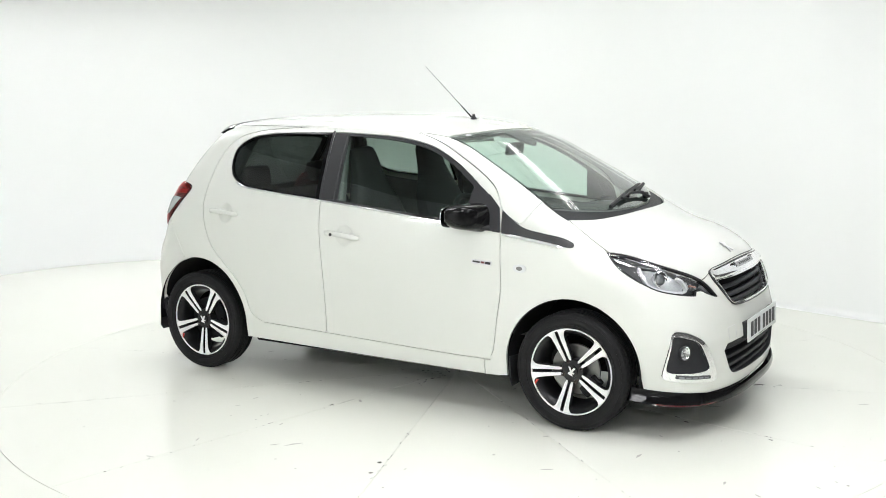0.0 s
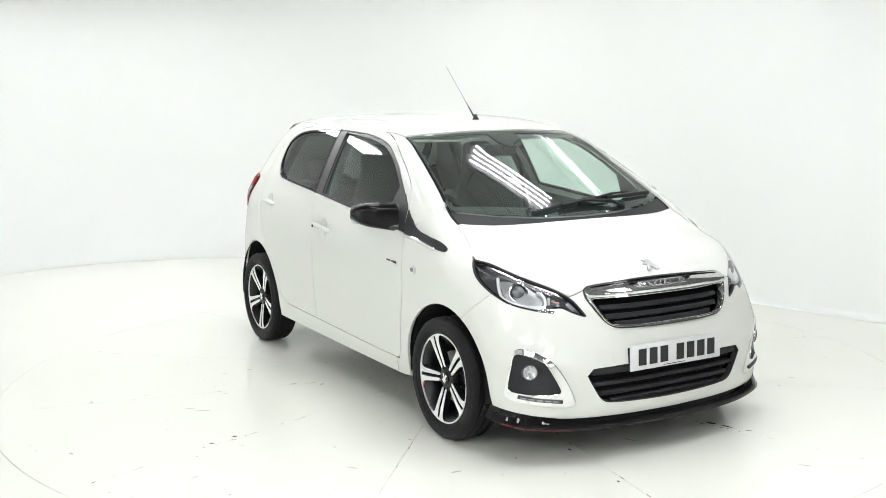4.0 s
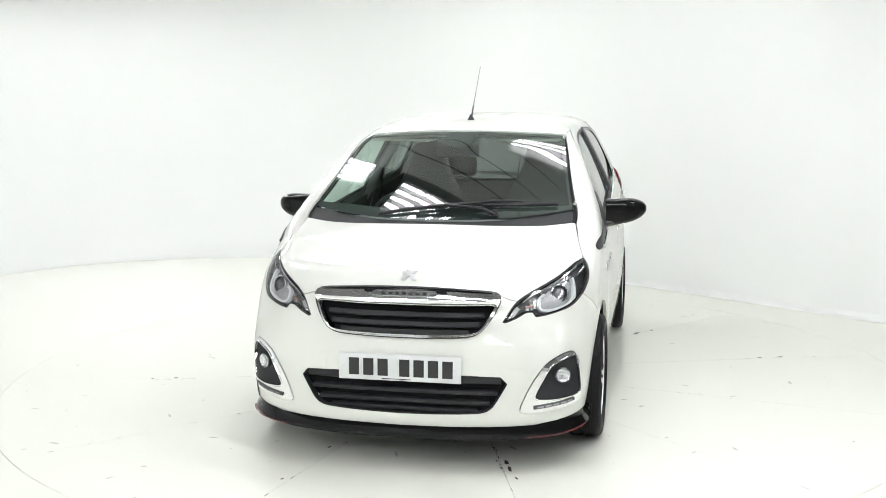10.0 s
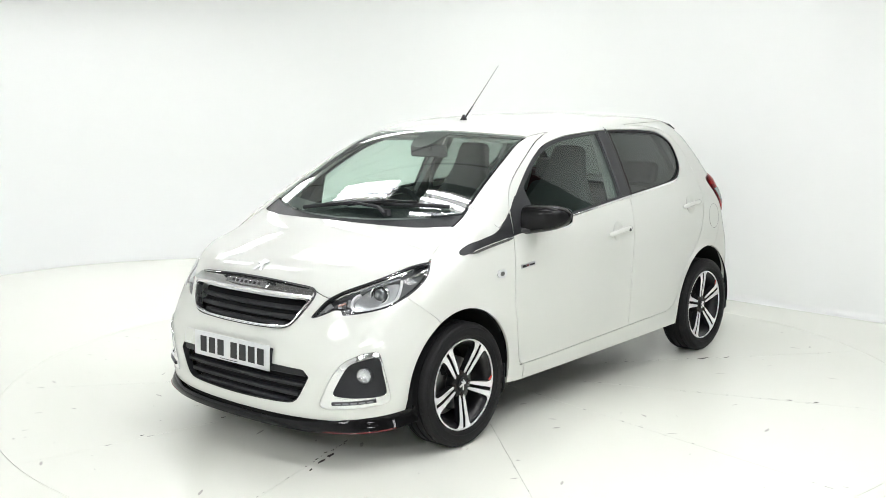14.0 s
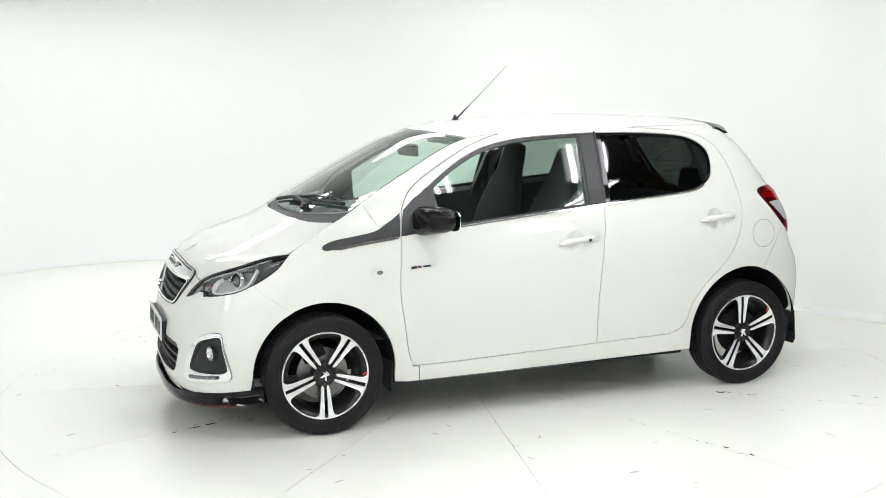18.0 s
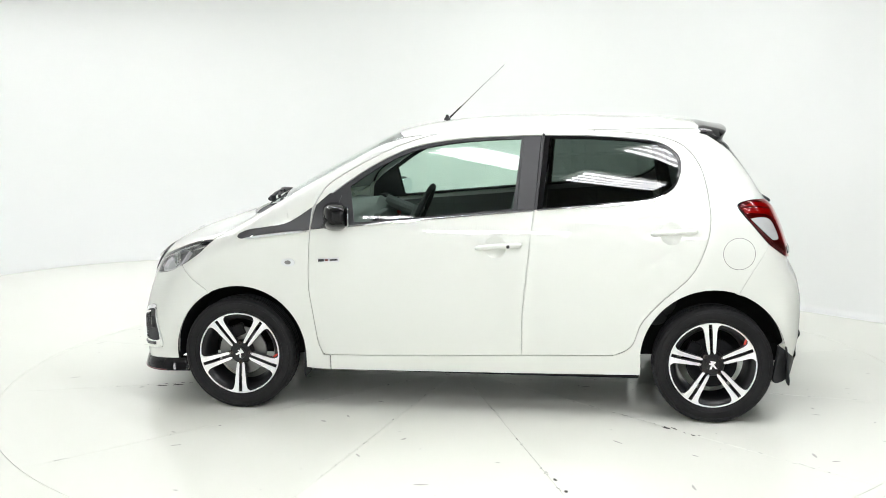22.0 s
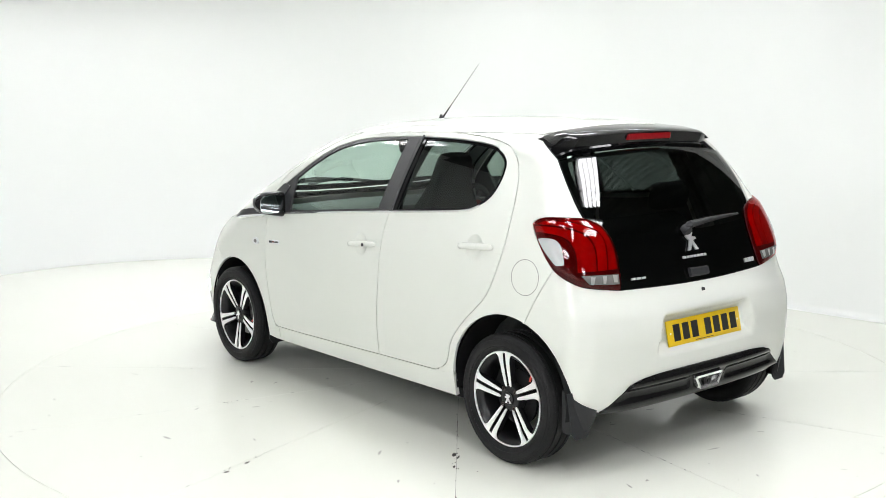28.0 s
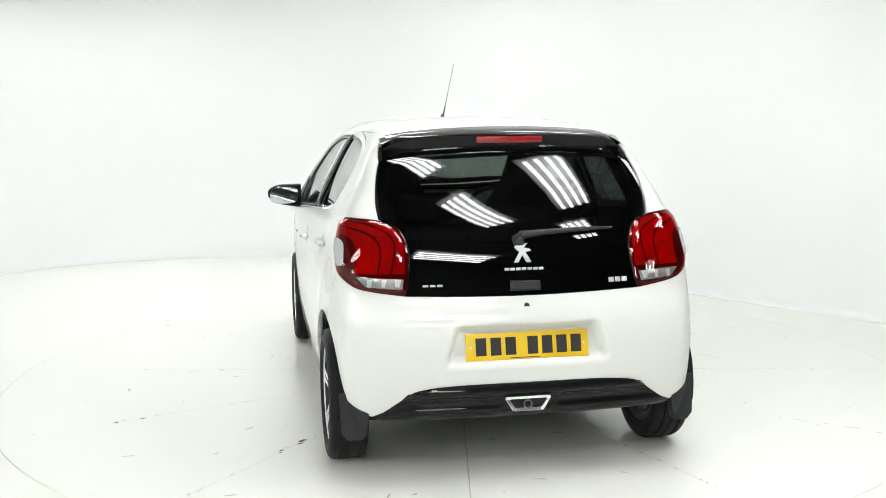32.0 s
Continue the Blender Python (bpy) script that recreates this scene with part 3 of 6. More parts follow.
pair("chrome_strip", band(edge("side", [(-0.326, 1.0175), (-0.500, 1.031), (-0.693, 1.047), (-0.862, 1.066), (-0.925, 1.091)]), 0.0055, -0.002, 0.006), CHROME, rear_doors)

# mirror foot with the spear-shaped trim on the fender
spear = edge("side", [(1.166, 0.872), (1.160, 0.886), (1.104, 0.910), (1.02, 0.926), (0.930, 0.941), (0.870, 0.966), (0.787, 1.022, 1), (0.797, 0.914, 1), (0.95, 0.899), (1.148, 0.866)], closed=True)
skin_part("fender_trim", "side", spear, (), SATIN_BLACK, car, "black spear-shaped trim", lift=0.006, depth=0.01, gap=0, grid=0.02)
pair("chrome_strip", band(edge("side", [(1.120, 0.868), (0.98, 0.889), (0.802, 0.908)]), 0.0085, -0.002, 0.0105, taper=True), TRIM_CHROME, car, "chrome strip along the trim")
sail = edge("side", [(0.788, 0.917, 1), (0.778, 0.985), (0.766, 1.034, 1), (0.700, 1.092, 1), (0.640, 1.080, 1), (0.70, 0.935, 1)], closed=True)
skin_part("mirror_sail", "side", sail, (), SATIN_BLACK, front_doors, "black cover at the mirror", lift=0.0035, depth=0.008, gap=0, grid=0.02)

# windscreen, its black border and the wiper scuttle
glass_low = edge("top", [(1.180, 0.0), (1.155, 0.25), (1.085, 0.47), (1.000, 0.634)])
part_me = panel_mesh("wiper_scuttle", "top", np.concatenate([both(screen_base), edge("top", [(1.088, 0.648), (1.035, 0.650), (1.000, 0.646)])[1:], both(glass_low)[::-1],
                                                             (edge("top", [(1.088, 0.648), (1.035, 0.650), (1.000, 0.646)]) * [1, -1, 1])[::-1][:-1]]), grid=0.02, lift=-0.012)
link("wiper_scuttle", part_me, BLACK, car, "black plastic wiper scuttle")
screen_loop = join(both(glass_low), edge("top", [(1.000, 0.641), (0.85, 0.610), (0.6, 0.566), (0.358, 0.533)]), both(screen_top)[::-1],
                   (edge("top", [(1.000, 0.641), (0.85, 0.610), (0.6, 0.566), (0.358, 0.533)]) * [1, -1, 1])[::-1])
screen = skin_part("windscreen", "top", screen_loop, (), SCREEN_GLASS, car, "curved clear windscreen", mirror=False, lift=-0.002, depth=0, gap=0.002, grid=0.014)
inner_half = np.concatenate([edge("top", [(1.105, 0.0), (1.08, 0.25), (1.02, 0.46), (0.970, 0.606)]), edge("top", [(0.960, 0.612), (0.85, 0.590), (0.6, 0.549), (0.405, 0.518)]),
                             edge("top", [(0.405, 0.512), (0.455, 0.3), (0.480, 0.0)])[1:]])
skin_part("screen_border", "top", screen_loop, [loop_of(inner_half)], BLACK, screen, "black printed border", mirror=False, lift=-0.007, depth=0, gap=0.004)
skin_part("sensor_cover", "top", edge("top", [(0.44, 0.09, 1), (0.56, 0.07), (0.60, 0.0), (0.56, -0.07), (0.44, -0.09, 1)], closed=True), (), BLACK, screen, "", mirror=False, lift=-0.012, depth=0.01)
part("sticker", band(edge("top", [(0.405, -0.44), (0.413, -0.40)]), 0.011, -0.0016, -0.0008), LIGHT_PLASTIC, screen, "small white label")

# front grille
grille_hole_half = edge("nose", [(0.0, 0.702), (14.0, 0.702), (25.0, 0.704), (26.4, 0.696), (25.4, 0.674), (22.6, 0.618), (20.6, 0.595), (17.6, 0.586), (9.0, 0.581), (0.0, 0.580)])
grille_loop = loop_of(np.concatenate([grille_top, grille_edge[::-1][1:]]))


def brow_round(p):
    """The brow over the opening is a ledge that leans back from its front edge."""
    s = np.clip((p[:, 2] - 0.704) / 0.056, 0, 1)
    return 0.020 * np.clip(s / 0.14, 0, 1) ** 0.5 * (1 - s) ** 0.9


grille_me = panel_mesh("grille_frame", "nose", grille_loop, [loop_of(grille_hole_half)], lift=0.005, depth=0.03, gap=0.001, grid=0.008, bulge=brow_round)
grille = link("front_grille", grille_me, TRIM_CHROME, car, "chrome-framed black slatted grille")
back = panel_mesh("grille_back", "nose", grille_loop, lift=-0.055, depth=0, gap=0.004)
link("grille_back", back, DARK, grille)
for z, w in ((0.672, 23.2), (0.632, 21.6), (0.598, 18.4)):
    part("slat", band(both(edge("nose", [(0.0, z - 0.003), (w * 0.6, z - 0.002), (w, z)])), 0.011, -0.045, -0.017), BLACK, grille)
part("grille_bead", band(loop_of(grille_hole_half), 0.0042, 0.0, 0.011, closed=True), TRIM_CHROME, grille, "chrome bead")
part("grille_bead", band(grille_loop, 0.0022, 0.0, 0.0085, closed=True), SATIN_BLACK, grille, "dark outer edge")
for s in (-1, 1):
    part("dark_insert", band(edge("nose", [(s * 9.6, 0.748), (s * 11.0, 0.744), (s * 13.0, 0.745)]), 0.006, 0.0, 0.0185, taper=True), GLOSS_BLACK, grille, "dark chrome insert")
part("dark_insert", band(both(edge("nose", [(0.0, 0.7575), (13.0, 0.7545), (26.0, 0.7425)])), 0.0035, 0.0, 0.0125), GLOSS_BLACK, grille, "dark chrome upper insert")
plate_line = both(edge("nose", [(0.0, 0.734), (10.0, 0.7345)]))
name_plate = part("name_plate", band(plate_line, 0.0155, 0.0, 0.0205), PLATE_GREY, grille, "grey metal name plate")
for k in range(7):
    c = -6.4 + k * 2.13
    part("letter_bar", band(edge("nose", [(c - 0.55, 0.735), (c + 0.55, 0.735)]), 0.0065, 0.019, 0.0215), INK, name_plate)

# lower grille
low = loop_of(low_grille)
low_back = link("lower_grille", panel_mesh("lower_grille", "nose", low, lift=-0.05, depth=0, gap=-0.006), DARK, car, "black slatted lower grille")
for z, w, h, dz in ((0.405, 26.4, 0.017, -0.008), (0.346, 25.6, 0.009, -0.016), (0.302, 23.6, 0.009, -0.018), (0.266, 20.4, 0.008, -0.020)):
    part("slat", band(both(edge("nose", [(0.0, z), (w * 0.6, z - 0.001), (w, z - 0.004)])), h, -0.05, dz), BLACK, low_back)
part("opening_lip", band(low, 0.003, -0.03, -0.002, closed=True), BLACK, low_back)

# fog lamps
fog_black = edge("nose", [(46.0, 0.487), (42.0, 0.478), (38.6, 0.453), (36.4, 0.398), (34.5, 0.333), (35.1, 0.318), (37.2, 0.313), (41.0, 0.3125), (46.3, 0.319), (47.9, 0.335), (47.0, 0.43)], closed=True)


def fog_round(p):
    return 0.003 * np.sin(np.clip((p[:, 2] - 0.25) / 0.26, 0, 1) * np.pi)


fog_frames = skin_part("fog_lamp_frame", "nose", fog_edge, [fog_black], TRIM_CHROME, car, "chrome fog lamp surround", lift=0.0015, depth=0.02, gap=0.002, grid=0.012, bulge=fog_round)
pair("chrome_bead", band(fog_black, 0.0032, 0.0, 0.0065, closed=True), TRIM_CHROME, fog_frames)


def fog_dish(p):
    d = np.hypot(p[:, 1] - 0.640, p[:, 2] - 0.408)
    return -0.030 * np.clip(1 - d / 0.11, 0, 1) ** 1.3


skin_part("fog_lamp_panel", "nose", fog_black, (), BLACK, fog_frames, "black lamp panel", lift=-0.004, depth=0.01, gap=0.0, grid=0.010, bulge=fog_dish)
fog_at = on_skin([(41.3, 0.408)], "nose")[0]
fog_pose = Matrix.Translation(Vector(fog_at) - Vector((0.034, 0.0, 0))) @ pose(0, 0, 0, 0, 0, 24)
FOG_FACET = material("bright_lamp_facets", (0.80, 0.81, 0.82), rough=0.22, metal=0.75)
bm = lathe([(0.0, 0.034), (0.016, 0.034), (0.018, 0.032), (0.012, 0.0305)], 32, "x")
bm.transform(fog_pose)
rings = pair("fog_lamp_ring", bm, SATIN_BLACK, fog_frames)
bm = lathe([(0.006, 0.0), (0.010, 0.010), (0.005, 0.013), (0.011, 0.022), (0.008, 0.024), (0.014, 0.031)], 11, "x")
bm.transform(fog_pose)
pair("fog_reflector", bm, FOG_FACET, fog_frames, smooth=False)
bm = lathe([(0.021, 0.0), (0.020, 0.014), (0.0155, 0.031)], 32, "x")
bm.transform(fog_pose)
pair("fog_lens", bm, CLEAR, fog_frames)
pair("running_light", band(edge("nose", [(34.3, 0.2835), (40.0, 0.2935), (45.2, 0.3035)]), 0.0075, 0.0, 0.0098), SATIN_BLACK, fog_frames, "dark running-light strip")
LED_GREY = material("led_lens_grey", (0.30, 0.31, 0.32), rough=0.25, metal=0.3, coat=0.5)
for k in range(5):
    c = 35.2 + k * 1.95
    pair("led", band(edge("nose", [(c, 0.2848 + k * 0.0035), (c + 1.5, 0.2875 + k * 0.0035)]), 0.0042, 0.006, 0.0108), LED_GREY, fog_frames)

# headlamps
lamp_loop = np.concatenate([lamp_upper[::-1], lamp_rear[::-1][1:], lamp_lower[::-1][1:-1]])
LAMP_BOWL = material("lamp_bowl_grey", (0.055, 0.057, 0.060), rough=0.35, vary=0.2, scale=40)
LAMP_SILVER = material("lamp_reflector_silver", (0.42, 0.43, 0.44), rough=0.3, metal=0.7, vary=0.06, scale=60)
LAMP_GREY = material("lamp_trim_grey", (0.20, 0.205, 0.21), rough=0.3, metal=0.5, vary=0.15, scale=30)
GUIDE_WHITE = material("white_light_guide", (0.72, 0.73, 0.74), rough=0.3, coat=0.6)
head = skin_part("headlamp", "nose", lamp_loop, (), LAMP_BOWL, car, "swept-back headlamp with black housing", lift=-0.034, depth=-0.029, gap=0.003, grid=0.02)
skin_part("lamp_cover", "nose", lamp_loop, (), CLEAR, head, "clear lens", lift=-0.001, depth=0, gap=0.0015, grid=0.02)
pair("lamp_rim", band(lamp_loop, 0.0042, -0.03, -0.003, closed=True), SATIN_BLACK, head, "black edge of the lens")
bowl = edge("nose", [(52.6, 0.786), (51.8, 0.745), (50.6, 0.716), (48.8, 0.702), (44.7, 0.686), (40.5, 0.681), (39.4, 0.698), (40.2, 0.727), (42.2, 0.748), (46.0, 0.779)], closed=True)
skin_part("reflector_bowl", "nose", bowl, (), LAMP_SILVER, head, "silver reflector", lift=-0.0315, depth=0, gap=0.001, grid=0.012)
at = on_skin([(46.7, 0.742)], "nose")[0]
nrm_at = skin_normal(np.array([at]))[0]
aim = Vector((0.86, 0.46, 0.16)).normalized()
turn = aim.to_track_quat("X", "Z").to_matrix().to_4x4()
for nm, prof, mt in (("reflector", [(-0.012, 0.032), (0.000, 0.0335), (0.004, 0.037), (0.002, 0.0415), (-0.012, 0.043)], CHROME),
                     ("projector_lens", [(0.012, 0.0), (0.009, 0.014), (0.001, 0.026), (-0.010, 0.031)], None),
                     ("projector_ring", [(-0.010, 0.030), (0.000, 0.031), (0.001, 0.0335), (-0.010, 0.034)], RIM_BLACK)):
    bm = lathe(prof, 36, "x")
    bm.transform(Matrix.Translation(Vector(at) - Vector(nrm_at) * 0.024) @ turn)
    pair(nm, bm, mt or material("projector_glass", (0.16, 0.17, 0.18), rough=0.06, metal=0.5, coat=1.0), head)
guide = edge("nose", [(53.4, 0.794), (52.6, 0.752), (51.3, 0.717), (49.1, 0.698), (44.7, 0.682), (41.0, 0.6765), (39.2, 0.683), (38.9, 0.700), (39.7, 0.727), (41.5, 0.741)])
pair("light_guide", band(guide, 0.0062, -0.034, -0.014), GUIDE_WHITE, head, "white daytime light guide")
pair("chrome_line", band(edge("nose", [(57.5, 0.8355), (47.4, 0.789), (37.4, 0.739), (34.2, 0.716)]), 0.0034, -0.034, -0.010), CHROME, head)
pair("chrome_line", band(edge("nose", [(62.2, 0.838), (59.6, 0.818), (55.5, 0.800)]), 0.005, -0.034, -0.012, taper=True), CHROME, head)
pair("lamp_brow", band(edge("nose", [(53.2, 0.803), (47.0, 0.782), (41.0, 0.752)]), 0.005, -0.034, -0.020), LAMP_GREY, head)
for k in range(3):
    c = 37.9 - k * 1.25
    pair("indicator_facet", band(edge("nose", [(c + 0.1, 0.722 - 0.010 * k), (c - 0.1, 0.692 - 0.006 * k)]), 0.0062, -0.034, -0.024 + 0.003 * k), (LAMP_SILVER, LAMP_GREY, LAMP_SILVER)[k], head)
pair("indicator", band(edge("nose", [(37.2, 0.704), (35.0, 0.694)]), 0.0042, -0.034, -0.0165), material("indicator_amber", (0.42, 0.25, 0.21), rough=0.25, coat=0.8), head)
tip_loop = edge("nose", [(32.2, 0.7085, 1), (28.4, 0.640, 1), (30.8, 0.6545, 1), (33.4, 0.690, 1)], closed=True)
skin_part("tip_reflector", "nose", tip_loop, (), LAMP_SILVER, head, "silver inner tip", lift=-0.020, depth=0.012, gap=0.001, grid=0.012)
skin_part("tip_reflector", "nose", edge("nose", [(29.9, 0.672, 1), (28.2, 0.640, 1), (30.4, 0.652, 1), (31.4, 0.668, 1)], closed=True), (), LAMP_GREY, head, lift=-0.0185, depth=0.01, gap=0.001, grid=0.012)

# front lip
lip_half = np.concatenate([edge("nose", [(0.0, 0.193), (14.0, 0.193), (27.0, 0.197), (31.0, 0.204), (45.0, 0.228), (56.0, 0.243)]),
                           edge("nose", [(56.0, 0.186), (45.0, 0.172), (31.0, 0.160), (27.0, 0.158), (14.0, 0.155), (0.0, 0.154)])])


def lip_out(p):
    return 0.002 + 0.030 * np.clip((0.215 - p[:, 2]) / 0.040, 0, 1) ** 0.8


lip = link("front_lip", panel_mesh("front_lip", "nose", loop_of(lip_half), lift=0.0, depth=0.03, gap=0, grid=0.012, bulge=lip_out), GLOSS_BLACK, car, "gloss black front lip with red stripe")
pair("red_stripe", band(edge("nose", [(32.0, 0.1655), (38.0, 0.1695), (45.0, 0.1765), (49.5, 0.182)]), 0.0019, 0.018, 0.0345, taper=True), RED_STRIPE, lip)
skin_part("chin_panel", "nose", loop_of(edge("nose", [(0.0, 0.21), (50.0, 0.22), (52.0, 0.16), (0.0, 0.13)])), (), DARK, car, "", mirror=False, lift=-0.035, depth=0.05)

# badges
def emblem(scale):
    """A plain upright emblem shape."""
    return [(u * scale, v * scale) for u, v in ((-0.30, 0.50), (0.10, 0.46), (0.42, 0.34), (0.30, 0.16), (0.16, 0.06), (0.50, -0.50), (0.26, -0.50), (0.02, -0.12), (-0.16, -0.50),
                                                (-0.42, -0.50), (-0.14, 0.04), (-0.46, 0.10), (-0.36, 0.22), (-0.10, 0.26))]


bm = bmesh.new()
b0 = on_skin([(1.655, 0.0)], "top")[0]
n0 = Vector(skin_normal(np.array([b0]))[0])
up0 = (Vector((0, 0, 1)) - n0 * n0.z).normalized()
flat_shape(bm, emblem(0.072), lambda u, v, h: Vector(b0) + Vector((0, 1, 0)) * u + up0 * v + n0 * (0.001 + h), 0.006)
part("bonnet_badge", bm, SATIN_SILVER, car, "chrome emblem shape", smooth=False)

# door furniture
for ((x0, z0), (x1, z1)), (cx, cz), cup, doors, lock in zip(HANDLES, CUPS, cup_loops, (front_doors, rear_doors), (True, False)):

    def cup_dish(p, cx=cx, cz=cz):
        d = np.hypot((p[:, 0] - cx) / 0.050, (p[:, 2] - cz) / 0.053)
        return -0.015 * np.clip(1 - d ** 2, 0, 1)
    skin_part("handle_cup", "side", cup, (), PAINT, doors, lift=0.0, depth=0, gap=-0.0024, grid=0.008, bulge=cup_dish)
    line = edge("side", [(x0, z0), ((x0 + x1) / 2, (z0 + z1) / 2 + 0.003), (x1, z1)])
    n = skin_normal(line)
    bm = bmesh.new()
    k = np.arange(len(line)) / (len(line) - 1)
    off = 0.030 * np.clip(np.sin(np.pi * np.clip(k * 1.0, 0, 1)) * 2.2, 0, 1) ** 0.6
    r = [0.0112 * min(1, 9 * min(s, 1 - s) + 0.45) for s in k]
    tube(bm, [tuple(line[i] + n[i] * (off[i] * 0.42 + 0.003)) for i in range(len(line))], r, 10, 1.25)
    handles = pair("door_handle", bm, PAINT, doors)
    if lock:
        q = on_skin([(-0.190, 0.8505)], "side")[0]
        bm = lathe([(0.0, 0.0), (0.0, 0.008), (-0.004, 0.0085)], 16, "y")
        bm.transform(Matrix.Translation(Vector(q) + Vector((0, 0.040, 0))))
        pair("key_lock", bm, INK, handles)
a = np.linspace(0, 2 * np.pi, 60, endpoint=False)
ring = on_skin(np.stack([-1.276 + 0.074 * np.cos(a), 0.824 + 0.074 * np.sin(a)], 1), "side")
link("fuel_cap_joint", (lambda b: (lambda m: (b.to_mesh(m), b.free(), m)[2])(bpy.data.meshes.new("fuel_cap_joint")))(band(ring, 0.0012, -0.001, 0.0005, closed=True)), STEEL, car, "round joint of the fuel flap")
rep = on_skin(np.stack([0.903 + 0.034 * np.cos(a), 0.754 + 0.019 * np.sin(a)], 1), "side")
skin_part("side_indicator", "side", rep, (), LIGHT_PLASTIC, car, "oval clear side indicator", lift=0.005, depth=0.006, gap=0, grid=0.008)
pair("indicator_rim", band(rep, 0.0009, 0.0, 0.0056, closed=True), SATIN_SILVER, car)
rep2 = on_skin(np.stack([0.903 + 0.016 * np.cos(a), 0.754 + 0.010 * np.sin(a)], 1), "side")
skin_part("indicator_bulb", "side", rep2, (), STEEL, car, lift=0.0055, depth=0.002, gap=0, grid=0.008)
pair("side_badge", band(edge("side", [(0.752, 0.766), (0.643, 0.772)]), 0.010, 0.0, 0.0035), SATIN_SILVER, front_doors, "small chrome side badge")
pair("badge_bar", band(edge("side", [(0.715, 0.7685), (0.697, 0.769)]), 0.005, 0.003, 0.0045), RED_STRIPE, front_doors)
pair("badge_bar", band(edge("side", [(0.748, 0.7662), (0.718, 0.768)]), 0.006, 0.003, 0.0045), INK, front_doors)
pair("badge_bar", band(edge("side", [(0.690, 0.769), (0.650, 0.7715)]), 0.004, 0.003, 0.0045), INK, front_doors)

# door mirrors
def mirror_shell():
    bm = bmesh.new()
    rings = []
    for i in range(19):
        s = 1 - (1 - i / 18) ** 1.5
        y = 0.775 + 0.195 * s
        h = 0.071 * (1 - 0.26 * s) * math.sqrt(max(0.0, 1 - max(0, (s - 0.50) / 0.51) ** 2.3))
        d = 0.074 * math.sqrt(max(0.0, 1 - max(0, (s - 0.42) / 0.59) ** 2.2))
        h, d = max(h, 0.004), max(d, 0.004)
        cx, cz = 0.655 - 0.055 * s, 0.990 + 0.012 * s - 0.008 * (1 - s)
        ring = []
        for k in range(28):
            t = 2 * math.pi * k / 28
            c, sn = math.cos(t), math.sin(t)
            sx = abs(c) ** 0.62 * (1 if c > 0 else -1)
            sz = abs(sn) ** 0.62 * (1 if sn > 0 else -1)
            if c < 0:
                sx *= 0.62
            ring.append(bm.verts.new((cx + d * sx, y, cz + h * sz)))
        rings.append(ring)
    for p, q in zip(rings, rings[1:]):
        for k in range(28):
            bm.faces.new((p[k], p[(k + 1) % 28], q[(k + 1) % 28], q[k]))
    bm.faces.new(rings[-1])
    bm.faces.new(list(reversed(rings[0])))
    bmesh.ops.recalc_face_normals(bm, faces=bm.faces)
    return bm


mirrors = pair("door_mirror", mirror_shell(), GLOSS_BLACK, car, "gloss black door mirror")
bm = bmesh.new()
tube(bm, [(0.715, 0.735, 0.935), (0.700, 0.765, 0.938), (0.680, 0.80, 0.942), (0.660, 0.85, 0.948), (0.640, 0.90, 0.958)], [0.034, 0.036, 0.034, 0.026, 0.012], 14, 0.55)
pair("mirror_foot", bm, SATIN_BLACK, mirrors)
bm = bmesh.new()
flat_shape(bm, [(0.795 + 0.162 * (0.5 + 0.5 * math.copysign(abs(math.cos(t)) ** 0.6, math.cos(t))), 0.992 + 0.050 * math.copysign(abs(math.sin(t)) ** 0.6, math.sin(t))) for t in np.linspace(0, 2 * math.pi, 40, endpoint=False)],
           lambda u, v, h: Vector((0.606 - 0.28 * (u - 0.8) - h, u, v)), 0.004)
pair("mirror_glass", bm, material("mirror_silver", (0.75, 0.80, 0.82), rough=0.02, metal=1.0), mirrors, "mirror glass")

# aerial
bm = lathe([(0.0, 0.020), (0.006, 0.018), (0.018, 0.010), (0.030, 0.0065), (0.030, 0.0)], 20, "z")
root = on_skin([(0.205, 0.0)], "top")[0]
tip = Vector((-0.104, -0.002, 1.727))
way = (tip - Vector(root)).normalized()
bm.transform(Matrix.Translation(root))
aerial = part("aerial_base", bm, BLACK, car, "black roof aerial")
bm = bmesh.new()
tube(bm, [Vector(root) + way * d for d in (0.02, 0.05, 0.11)], [0.0055, 0.0046, 0.0034], 8)
part("aerial_grip", bm, BLACK, aerial)
bm = bmesh.new()
tube(bm, [Vector(root) + way * d for d in (0.10, 0.25, (tip - Vector(root)).length)], [0.0020, 0.0014, 0.0011], 6)
part("aerial_rod", bm, SATIN_BLACK, aerial)
bm = bmesh.new()
bmesh.ops.create_icosphere(bm, subdivisions=2, radius=0.0026, matrix=Matrix.Translation(tip))
part("aerial_tip", bm, BLACK, aerial)

# front wipers
def on_screen(x, y, h):
    q = on_skin([(x, y)], "top")
    return Vector(q[0] + skin_normal(q)[0] * h)


